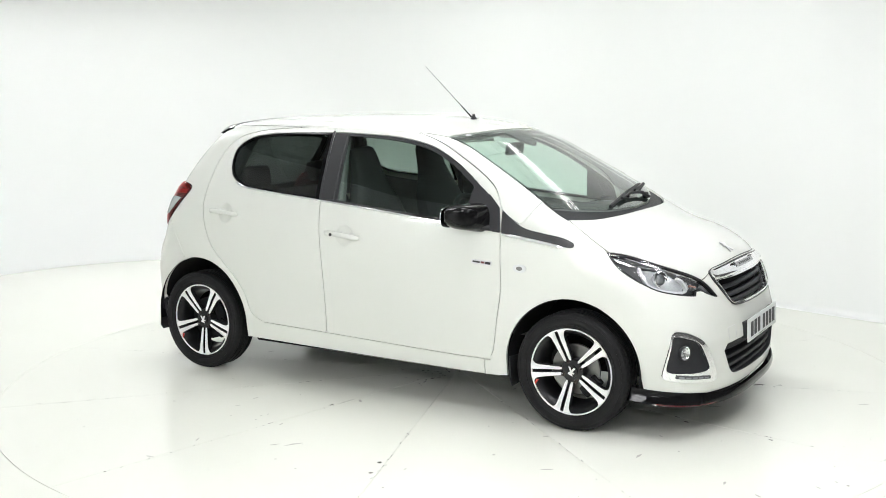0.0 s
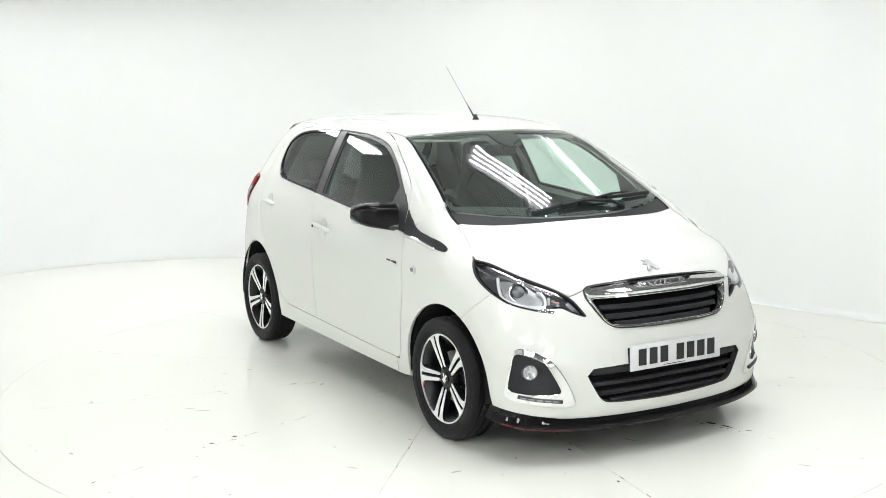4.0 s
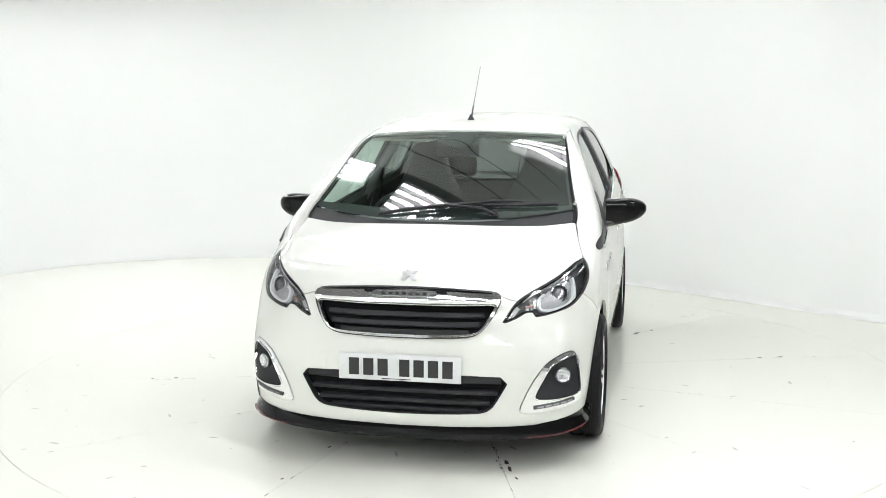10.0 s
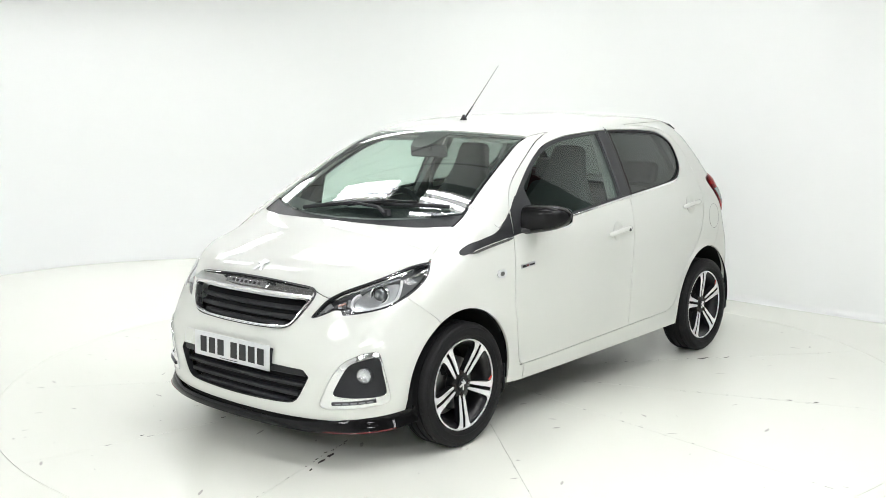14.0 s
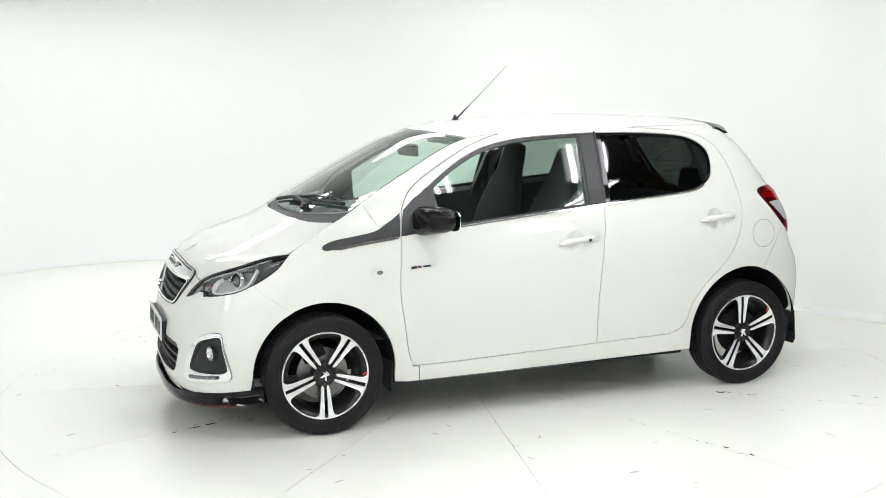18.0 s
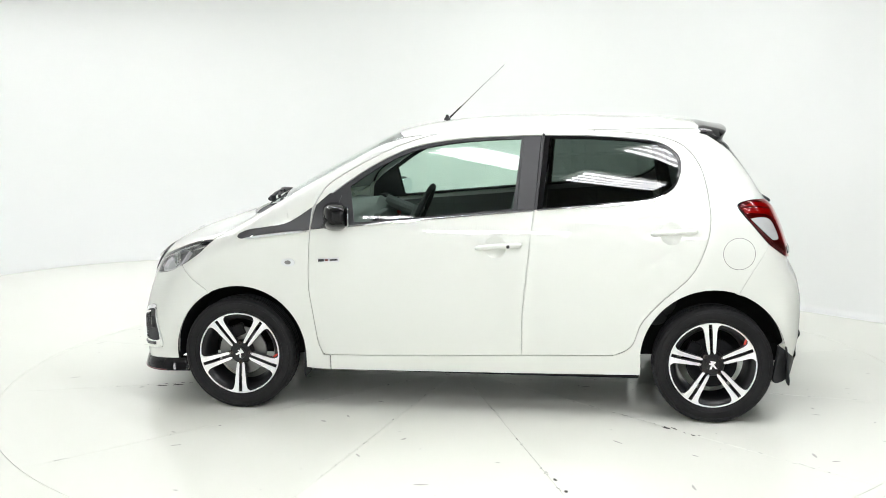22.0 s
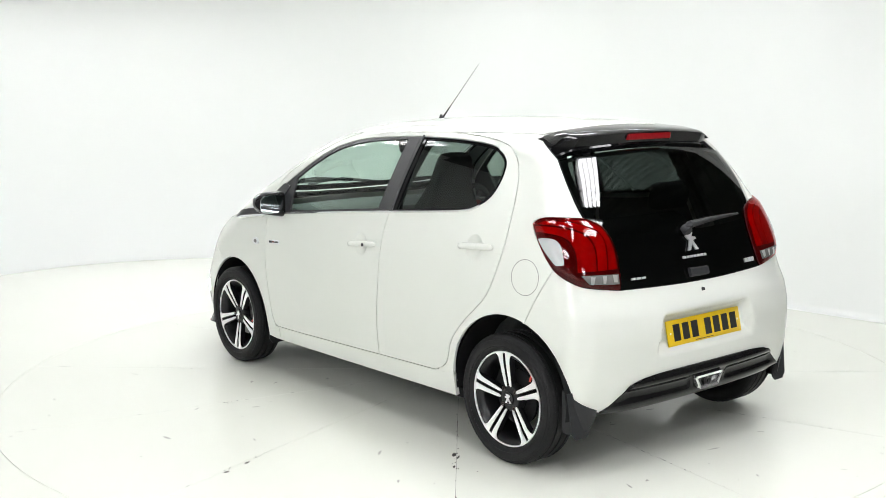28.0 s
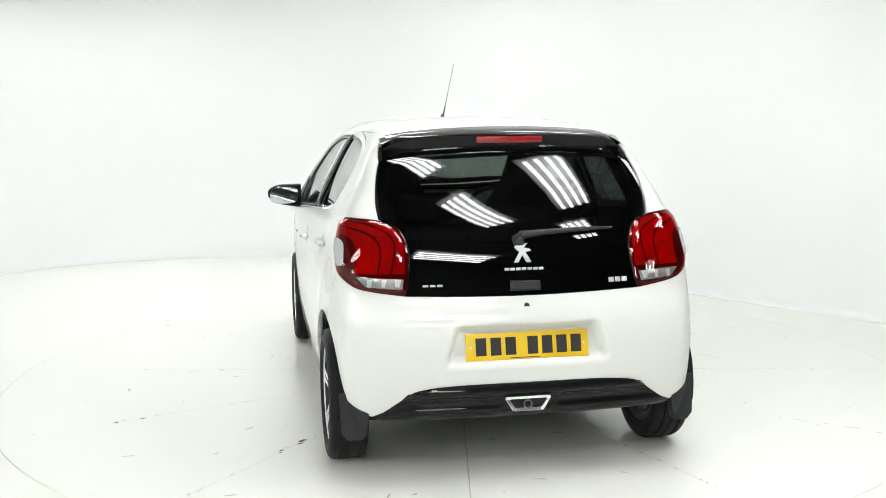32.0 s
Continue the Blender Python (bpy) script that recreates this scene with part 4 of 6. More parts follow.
for pts in ([(1.150, 0.27), (1.10, 0.10), (1.13, -0.10), (1.150, -0.27)],):
    bm = bmesh.new()
    tube(bm, [on_screen(1.135, 0.285, 0.012), on_screen(1.110, 0.22, 0.022), on_screen(1.108, 0.05, 0.026), on_screen(1.128, -0.10, 0.022)], [0.013, 0.012, 0.010, 0.008], 8, 0.7)
    arm = part("wiper_arm", bm, BLACK, car, "long black wiper arm")
    bm = bmesh.new()
    tube(bm, [on_screen(1.056, 0.275, 0.010), on_screen(1.085, 0.10, 0.012), on_screen(1.118, -0.10, 0.012), on_screen(1.140, -0.275, 0.010)], 0.0085, 6, 1.2)
    part("wiper_blade", bm, BLACK, arm)
    bm = bmesh.new()
    tube(bm, [on_screen(1.115, 0.02, 0.012), on_screen(1.100, 0.08, 0.020), on_screen(1.060, 0.26, 0.026), on_screen(1.030, 0.40, 0.022)], [0.010, 0.010, 0.009, 0.007], 8, 0.7)
    arm = part("wiper_arm", bm, BLACK, car)
    bm = bmesh.new()
    tube(bm, [on_screen(1.075, 0.22, 0.012), on_screen(1.045, 0.40, 0.014), on_screen(0.998, 0.565, 0.012)], 0.0085, 6, 1.2)
    part("wiper_blade", bm, BLACK, arm)
    bm = lathe([(0.0, 0.018), (0.03, 0.015), (0.034, 0.0)], 16, "z")
    bm.transform(Matrix.Translation(on_screen(1.125, 0.285, -0.005)))
    part("wiper_pivot", bm, BLACK, arm)

# rear: tailgate glass, lamps, spoiler
tail_half = np.concatenate([glass_base, tail_lamp_in[::-1][1:], glass_side[1:], edge("tail", [(48.3, 1.300), (40.0, 1.318), (20.0, 1.332), (0.0, 1.336)])[1:]])
TAIL_GLASS = glass_material("black_tailgate_glass", (0.115, 0.13, 0.125), 1.0, 0.045)
tailgate = skin_part("tailgate_glass", "tail", loop_of(tail_half), (), TAIL_GLASS, car, "dark glass tailgate", mirror=False, lift=-0.003, depth=0, gap=0.003, grid=0.015)
tail_band = np.concatenate([edge("tail", [(0.0, 0.985), (15.0, 0.985), (34.0, 0.998)]), edge("tail", [(36.5, 1.05), (42.0, 1.19), (44.8, 1.285)]), edge("tail", [(40.0, 1.300), (0.0, 1.315)])])
skin_part("tailgate_lining", "tail", loop_of(tail_half), [loop_of(tail_band)], BLACK, tailgate, "black border of the tailgate", mirror=False, lift=-0.008, depth=0, gap=0.004)
RED_LENS = material("red_lamp_lens", (0.36, 0.008, 0.009), rough=0.3, spec=0.2, vary=0.4, scale=22)
LAMP_COVER = glass_material("red_tinted_lamp_cover", (0.72, 0.10, 0.10), 1.0, 0.04)
DARK_RED = material("dark_red_lamp_edge", (0.055, 0.003, 0.005), rough=0.3, spec=0.3)


def lamp_bulge(p):
    q = to_flat(p, "tail")
    lp = to_flat(lamp_tail, "tail")
    d = np.full(len(q), 1.0)
    for c in lp:
        d = np.minimum(d, np.hypot(q[:, 0] - c[0], q[:, 1] - c[1]))
    return 0.004 + 0.014 * np.clip(d / 0.035, 0, 1) ** 0.6


tails = skin_part("tail_lamp", "tail", lamp_tail, (), DARK_RED, car, "red tail lamp with clear lower lens", lift=-0.007, depth=0.03, gap=0.0015, grid=0.010, bulge=lamp_bulge)
skin_part("lamp_cover", "tail", lamp_tail, (), LAMP_COVER, tails, "glossy red lens", lift=0.0, depth=0.008, gap=0.0015, grid=0.010, bulge=lamp_bulge)
for loop in ([(43.2, 0.857, 1), (38.7, 0.857, 1), (39.0, 0.941), (40.8, 0.987), (43.6, 1.012), (47.6, 1.029), (53.4, 1.034, 1), (53.2, 1.012, 1), (47.6, 1.001), (45.0, 0.976), (43.6, 0.926)],
             [(38.3, 0.857, 1), (35.8, 0.857, 1), (36.0, 0.957), (38.1, 1.006), (43.6, 1.044), (50.6, 1.058, 1), (53.0, 1.042, 1), (47.6, 1.036), (43.2, 1.018), (40.3, 0.991), (38.6, 0.941)],
             [(35.4, 0.857, 1), (32.5, 0.857, 1), (33.1, 0.926), (34.6, 0.990), (36.6, 1.022), (40.4, 1.052), (47.6, 1.062, 1), (43.2, 1.049), (37.7, 1.009), (35.6, 0.957)]):
    skin_part("red_claw", "tail", edge("tail", loop, closed=True), (), RED_LENS, tails, lift=-0.0035, depth=0.004, gap=0, grid=0.012, bulge=lamp_bulge)
LENS_WHITE = material("frosted_white_lens", (0.40, 0.40, 0.40), rough=0.25, coat=0.2, vary=0.12, scale=25)
FLUTE_GREY = material("flute_grey", (0.30, 0.29, 0.28), rough=0.3, coat=0.3)
LENS_GREY = material("fluted_grey_lens", (0.23, 0.22, 0.215), rough=0.25, metal=0.35, coat=0.5, vary=0.3, scale=40)
skin_part("clear_side_lens", "tail", edge("tail", [(52.3, 0.984, 1), (50.2, 0.987), (48.2, 0.981), (47.0, 0.960), (46.2, 0.900), (46.4, 0.886), (47.9, 0.885, 1), (49.8, 0.924)], closed=True), (), LENS_WHITE, tails,
          "white side lens", lift=0.003, depth=0.004, gap=0, grid=0.010, bulge=lamp_bulge)
skin_part("reversing_lens", "tail", edge("tail", [(32.6, 0.835, 1), (42.6, 0.842, 1), (40.6, 0.808, 1), (36.0, 0.799), (32.6, 0.797, 1)], closed=True), (), LENS_GREY, tails, "clear reversing lens",
          lift=0.0025, depth=0.004, gap=0, grid=0.010, bulge=lamp_bulge)
for c, wide in ((39.3, 1.2), (36.3, 1.1), (33.1, 1.5)):
    skin_part("lens_flute", "tail", edge("tail", [(c, 0.833, 1), (c + wide, 0.835, 1), (c + 0.8 * wide, 0.806, 1), (c + 0.15 * wide, 0.804, 1)], closed=True), (), FLUTE_GREY, tails, lift=0.0032, depth=0.003, gap=0, grid=0.010, bulge=lamp_bulge)


def spoiler_mesh():
    bm = bmesh.new()
    rows = []
    for i in range(41):
        y = -0.535 + 1.07 * i / 40
        a = abs(y) / 0.535
        e = max(0.0, (a - 0.80) / 0.20)
        z0 = float(TOP_LINE(-1.11) - CROWN(-1.11) * y * y)
        back = -1.272 + 0.050 * a ** 2 + 0.05 * e ** 2
        top = z0 - 0.004 - 0.016 * e
        edge_z = 1.409 - 0.030 * a ** 2 - 0.035 * e ** 2
        prof = [(-1.095, top + 0.000), (-1.13, top + 0.006), (-1.20, edge_z + 0.012), (back + 0.012, edge_z + 0.004), (back, edge_z - 0.004), (back + 0.004, edge_z - 0.014),
                (back + 0.020, edge_z - 0.050), (back + 0.014, edge_z - 0.058), (back + 0.030, edge_z - 0.078), (-1.165, edge_z - 0.085), (-1.11, top - 0.05)]
        rows.append([bm.verts.new((px, y, pz)) for px, pz in prof])
    for p, q in zip(rows, rows[1:]):
        for k in range(len(p)):
            bm.faces.new((p[k], p[(k + 1) % len(p)], q[(k + 1) % len(p)], q[k]))
    bm.faces.new(rows[0])
    bm.faces.new(list(reversed(rows[-1])))
    bmesh.ops.recalc_face_normals(bm, faces=bm.faces)
    return bm


spoiler = part("roof_spoiler", spoiler_mesh(), GLOSS_BLACK, car, "gloss black roof spoiler")
bm = bmesh.new()
box(bm, -1.276, -1.225, -0.152, 0.138, 1.368, 1.398, 0.006)
part("high_brake_light", bm, material("brake_light_red", (0.20, 0.006, 0.008), rough=0.12, coat=0.4, vary=0.4, scale=30), spoiler, "red high brake light")

# rear wiper, emblem, badges and handle on the glass
def tail_pt(a, z, h):
    q = on_skin([(a, z)], "tail")
    return Vector(q[0] + skin_normal(q)[0] * h)


bm = bmesh.new()
tube(bm, [tail_pt(1.5, 0.985, 0.010), tail_pt(0.5, 0.990, 0.030), tail_pt(-8, 0.999, 0.030), tail_pt(-20, 1.008, 0.022), tail_pt(-29, 1.012, 0.014)], [0.012, 0.021, 0.015, 0.011, 0.006], 10, 0.8)
rw = part("rear_wiper", bm, BLACK, car, "black rear wiper")
bm = lathe([(0.0, 0.026), (0.03, 0.022), (0.036, 0.0)], 20, "x")
bm.transform(Matrix.Translation(tail_pt(1.0, 0.985, -0.004)) @ pose(0, 0, 0, 0, 25, 180))
part("wiper_pivot", bm, BLACK, rw)
q0 = tail_pt(0, 0.928, 0.0)
m0 = Vector(skin_normal(np.array([q0]))[0])
u0 = (Vector((0, 0, 1)) - m0 * m0.z).normalized()
bm = bmesh.new()
flat_shape(bm, [(-a_, b_) for a_, b_ in reversed(emblem(0.080))], lambda u, v, h: q0 + Vector((0, -1, 0)) * u + u0 * v + m0 * (0.001 + h), 0.006)
part("tailgate_badge", bm, SATIN_SILVER, tailgate, "chrome emblem shape", smooth=False)


def tail_bars(name, a0, a1, z, h, n, mat):
    w = (a1 - a0) / n
    for k in range(n):
        part(name, band(edge("tail", [(a0 + w * (k + 0.12), z), (a0 + w * (k + 0.88), z)]), h / 2, -0.002, 0.003), mat, tailgate)


tail_bars("letter_bar", 6.0, -6.2, 0.866, 0.011, 7, SATIN_SILVER)
tail_bars("model_bar", -24.3, -29.6, 0.809, 0.020, 3, SATIN_SILVER)
tail_bars("trim_badge", 28.2, 22.9, 0.810, 0.009, 3, SATIN_SILVER)
part("tailgate_handle", band(edge("tail", [(4.4, 0.802), (0.0, 0.800), (-4.4, 0.800)]), 0.020, -0.004, 0.014), BLACK, tailgate, "black tailgate handle")
bm = lathe([(0.0, 0.0), (0.0, 0.011), (-0.02, 0.013)], 20, "x")
bm.transform(Matrix.Translation(tail_pt(0.0, 0.722, 0.0015)) @ pose(0, 0, 0, 0, 0, 180) )
part("boot_lock", bm, INK, car, "small black boot lock")

# diffuser and tail pipe
diff_half = np.concatenate([diff_top, edge("tail", [(38.0, 0.285), (36.0, 0.268), (20.0, 0.258), (0.0, 0.255)])[1:]])


def diffuser_relief(p):
    a = np.abs(p[:, 1])
    z = p[:, 2]
    far = np.clip((a - 0.115) / 0.02, 0, 1) * np.clip((0.56 - a) / 0.06, 0, 1)
    ridge = 0.011 * np.exp(-((z - 0.384) / 0.015) ** 2)
    groove = -0.007 * far * np.exp(-((z - 0.338) / 0.022) ** 4)
    ledge = 0.006 * np.exp(-((z - 0.303) / 0.013) ** 2)
    return 0.006 + ridge + groove + ledge - 0.030 * np.clip((0.290 - z) / 0.035, 0, 1) ** 2


diffuser = skin_part("rear_diffuser", "tail", loop_of(diff_half), (), GLOSS_BLACK, car, "gloss black rear diffuser", mirror=False, lift=0.0, depth=0.05, gap=0, grid=0.008, bulge=diffuser_relief)
outer = [(-0.096, 0.358), (0.088, 0.358), (0.094, 0.350), (0.064, 0.301), (0.053, 0.296), (-0.061, 0.296), (-0.072, 0.301), (-0.102, 0.350)]
inner = [(-0.080, 0.347), (0.072, 0.347), (0.075, 0.342), (0.053, 0.311), (0.046, 0.308), (-0.054, 0.308), (-0.061, 0.311), (-0.083, 0.342)]
bm = bmesh.new()
vo = [[bm.verts.new((x, -y, z)) for y, z in o] for x, o in ((-1.60, outer), (-1.641, outer), (-1.645, [(y * 0.95, z) for y, z in outer]), (-1.642, inner), (-1.57, inner))]
for p, q in zip(vo, vo[1:]):
    for k in range(8):
        bm.faces.new((p[k], p[(k + 1) % 8], q[(k + 1) % 8], q[k]))
bmesh.ops.recalc_face_normals(bm, faces=bm.faces)
pipe = part("tail_pipe_trim", bm, CHROME, diffuser, "chrome tail pipe surround", smooth=False)
bm = bmesh.new()
flat_shape(bm, inner, lambda u, v, h: Vector((-1.60 - h, -u, v)), 0.004)
part("tail_pipe_back", bm, DARK, pipe)
bm = lathe([(0.0, 0.018), (-0.05, 0.018), (-0.05, 0.015), (0.0, 0.015)], 24, "x")
bm.transform(Matrix.Translation((-1.59, 0.005, 0.322)))
part("tail_pipe", bm, STEEL, pipe)

# number plates: writing replaced by plain bars
def number_plate(x, z, tilt, mat, face, w=0.258, h=0.0555):
    bm = bmesh.new()
    box(bm, -0.003, 0.003, -w, w, -h, h, 0.0025)
    ob = part("number_plate", bm, mat, car, "number plate with dark character bars")
    ob.matrix_basis = pose(x, 0, z, 0, tilt, 0 if face > 0 else 180)
    at = [-0.195, -0.133, -0.071, 0.022, 0.083, 0.144, 0.205]
    for c in at:
        bm = bmesh.new()
        box(bm, 0.0025, 0.0042, c - 0.022, c + 0.022, -0.036, 0.036)
        part("character_bar", bm, INK, ob, smooth=False)
    bm = bmesh.new()
    box(bm, 0.0025, 0.0036, -0.075, 0.05, -0.0495, -0.0465)
    part("maker_line", bm, INK, ob, smooth=False)
    for s in (-1, 1):
        bm = lathe([(0.0045, 0.0), (0.0045, 0.004), (0.003, 0.0052)], 12, "x")
        bm.transform(Matrix.Translation((0, s * (w - 0.021), 0)))
        part("plate_screw", bm, SATIN_SILVER, ob)
    return ob


number_plate(1.848, 0.451, -2, LIGHT_PLASTIC, 1, 0.262, 0.056)
number_plate(-1.604, 0.561, -13, YELLOW_PLATE, -1)
bm = bmesh.new()
box(bm, 1.80, 1.842, -0.25, 0.25, 0.41, 0.49, 0.004)
part("plate_holder", bm, BLACK, car)
bm = bmesh.new()
box(bm, -1.580, -1.54, -0.22, 0.22, 0.53, 0.585, 0.004)
part("plate_holder", bm, PAINT, car)
part("tow_cover", band(edge("nose", [(-25.5, 0.478), (-25.5, 0.486), (-25.0, 0.490), (-21.5, 0.493), (-21.0, 0.490), (-20.9, 0.483), (-20.8, 0.431, 1), (-25.2, 0.428, 1)], closed=True), 0.0012, -0.001, 0.0006, closed=True), SATIN_SILVER, car, "thin joint of the towing-eye cover")

# mud flaps
bm = bmesh.new()
flat_shape(bm, [(0.640, 0.375), (0.655, 0.20), (0.675, 0.183), (0.735, 0.183), (0.757, 0.21), (0.765, 0.375)], lambda u, v, h: Vector((-1.505 - 0.12 * (0.4 - v) - h, u, v)), 0.006)
pair("mud_flap", bm, BLACK, car, "black rubber mud flap", smooth=False)
skin_part("mud_flap_wing", "tail", edge("tail", [(46.0, 0.384, 1), (42.4, 0.334), (38.6, 0.300, 1), (39.0, 0.262), (40.0, 0.226), (42.0, 0.206), (45.2, 0.192), (46.0, 0.215)], closed=True), (), BLACK, car, lift=0.006, depth=0.02, gap=0, grid=0.02)
bm = bmesh.new()
flat_shape(bm, [(0.62, 0.30), (0.62, 0.165), (0.745, 0.160), (0.765, 0.19), (0.765, 0.31)], lambda u, v, h: Vector((0.838 - h + 0.04 * (0.3 - v), u, v)), 0.006)
pair("mud_flap", bm, BLACK, car, "black rubber mud flap", smooth=False)


# ---------------------------------------------------------------- wheels
R_TYRE = 0.2835


def build_wheel():
    """A wheel round its own centre, outer face towards +y, one pair of spokes straight up."""
    bm = lathe([(-0.055, 0.158), (0.020, 0.168), (0.050, 0.180), (0.061, 0.195), (0.066, 0.2035), (0.062, 0.2065), (-0.066, 0.2065), (-0.066, 0.195), (-0.050, 0.168), (-0.055, 0.158)], 72)
    wheel = part("wheel", bm, RIM_BLACK, car, "black and polished five-spoke alloy wheel")
    bm = lathe([(0.0635, 0.2005), (0.0695, 0.2012), (0.0705, 0.2030), (0.0700, 0.2066), (0.066, 0.2085)], 96)
    part("rim_lip", bm, ALLOY, wheel, "polished rim lip")
    # tyre with grooves
    prof = [(0.060, 0.2050), (0.0685, 0.2090), (0.0785, 0.223), (0.0825, 0.242), (0.0815, 0.256), (0.0765, 0.271), (0.069, 0.2785), (0.060, 0.2813)]
    tread = []
    for g in (0.040, 0.0, -0.040):
        tread += [(g + 0.0045, R_TYRE), (g + 0.0035, R_TYRE - 0.006), (g - 0.0035, R_TYRE - 0.006), (g - 0.0045, R_TYRE)]
    prof = prof + tread + [(-a, b) for a, b in reversed(prof)]
    tyre = part("tyre", lathe(prof, 96), RUBBER, wheel, "black rubber tyre")
    bm = bmesh.new()
    for i in range(60):
        a = 2 * math.pi * i / 60
        for s in (-1, 1):
            c, sn = math.cos(a), math.sin(a)
            lo = [(s * 0.054, R_TYRE - 0.003), (s * 0.0775, R_TYRE - 0.016), (s * 0.0775, R_TYRE - 0.0125), (s * 0.054, R_TYRE + 0.0008)]
            w = 0.0085
            v = []
            for e in (-w, w):
                for y, r in lo:
                    v.append(bm.verts.new((r * c - e * sn, y, r * sn + e * c)))
            for f in ((0, 1, 2, 3), (7, 6, 5, 4), (3, 2, 6, 7), (1, 0, 4, 5), (2, 1, 5, 6), (0, 3, 7, 4)):
                bm.faces.new([v[k] for k in f])
    bmesh.ops.recalc_face_normals(bm, faces=bm.faces)
    ob = part("tread_block", bm, RUBBER, tyre, smooth=False)
    ob["kind"] = "stuff"
    for r, nm in ((0.2285, "sidewall_rib"), (0.2600, "sidewall_rib")):
        part(nm, lathe([(0.0795 if r < 0.25 else 0.0785, r - 0.002), (0.0822 if r < 0.25 else 0.0816, r), (0.0812 if r < 0.25 else 0.0795, r + 0.002)], 72), RUBBER, tyre)

    def arm(side):
        """One arm of a double spoke: black casting and polished face."""
        s = side
        face = [(s * 0.0105, 0.050), (s * 0.0070, 0.060), (s * 0.0085, 0.155), (s * 0.0085, 0.2005), (s * 0.030, 0.2010), (s * 0.0540, 0.1945),
                (s * 0.042, 0.1900), (s * 0.0345, 0.180), (s * 0.0300, 0.160), (s * 0.0205, 0.064), (s * 0.0170, 0.052)]
        if s < 0:
            face = face[::-1]

        def dish(u, v, h):
            r = math.hypot(u, v)
            return Vector((u, 0.066 - 0.016 * max(0, (0.17 - r) / 0.12) ** 1.4 + h, v))
        return face, dish

    for k in range(5):
        m = pose(0, 0, 0, 0, 72 * k, 0)
        for s in (-1, 1):
            face, dish = arm(s)
            bm = bmesh.new()
            # casting, a little wider and deeper than the face
            cx = sum(u for u, v in face) / len(face)
            cast_face = [(u + (u - cx) * 0.10, v) for u, v in face]
            flat_shape(bm, cast_face, lambda u, v, h: dish(u, v, -0.030 + h), 0.029)
            bmesh.ops.recalc_face_normals(bm, faces=bm.faces)
            bm.transform(m)
            spoke = part("spoke", bm, RIM_BLACK, wheel, smooth=False)
            bm = bmesh.new()
            flat_shape(bm, face, lambda u, v, h: dish(u, v, -0.002 + h), 0.0035)
            bmesh.ops.recalc_face_normals(bm, faces=bm.faces)
            bm.transform(m)
            part("polished_face", bm, ALLOY, wheel, smooth=False)
    bm = lathe([(0.010, 0.062), (0.036, 0.060), (0.046, 0.054), (0.050, 0.038), (0.051, 0.0)], 48)
    part("hub", bm, RIM_BLACK, wheel)
    bm = lathe([(0.054, 0.031), (0.0575, 0.030), (0.0585, 0.0)], 32)
    part("hub_cap", bm, RIM_BLACK, wheel)
    bm = bmesh.new()
    flat_shape(bm, [(-u, v) for u, v in reversed(emblem(0.040))], lambda u, v, h: Vector((u, 0.0575 + h, v)), 0.003)
    part("hub_badge", bm, ALLOY, wheel, "silver emblem shape", smooth=False)
    for k in range(4):
        bm = lathe([(0.046, 0.0115), (0.053, 0.0105), (0.053, 0.007), (0.047, 0.006), (0.047, 0.0)], 6)
        a = radians(45 + 90 * k + 9)
        bm.transform(Matrix.Translation((0.050 * math.cos(a), 0.0, 0.050 * math.sin(a))))
        part("wheel_bolt", bm, material("rusty_bolt", (0.035, 0.024, 0.021), rough=0.6, vary=0.4, scale=90) if k == 0 else bpy.data.materials["rusty_bolt"], wheel, smooth=False)
    # red mark on one spoke
    bm = bmesh.new()
    flat_shape(bm, [(0.040, 0.1785), (0.0475, 0.1845), (0.059, 0.1925), (0.0655, 0.188), (0.055, 0.178), (0.043, 0.169)], lambda u, v, h: Vector((u, 0.0668 + h, v)), 0.002)
    bm.transform(pose(0, 0, 0, 0, -72, 0))
    part("red_mark", bm, RED_PAINT, wheel, "red painted accent", smooth=False)
    # brake
    part("brake_disc", lathe([(-0.010, 0.06), (-0.010, 0.122), (0.004, 0.122), (0.004, 0.06), (0.015, 0.058), (0.015, 0.0)], 48), STEEL, wheel, "grey steel brake disc")
    bm = bmesh.new()
    box(bm, -0.055, 0.055, -0.022, 0.016, 0.075, 0.135, 0.008)
    bm.transform(pose(0, 0, 0, 0, 60, 0))
    part("brake_caliper", bm, DARK, wheel)
    return wheel


WHEEL_Y, WHEEL_Z = 0.724, 0.2833
first = build_wheel()
spots = ((1.170, WHEEL_Y, -36, 0), (-1.170, WHEEL_Y - 0.010, 5, 0), (1.170, -WHEEL_Y, 167, 180), (-1.170, 0.010 - WHEEL_Y, 182, 180))
for i, (x, y, spin, heading) in enumerate(spots):
    m = pose(x, y, WHEEL_Z, 0, spin, heading)
    if i == 0:
        first.matrix_basis = m
    else:
        other = copy_thing(first, m)
        for piece in other.children:
            if x < 0 and piece.name.startswith("brake_disc"):
                piece.data = piece.data.copy()
                piece.data.materials[0] = DARK
                piece.name = "brake_drum"
                piece["label"] = "black brake drum"
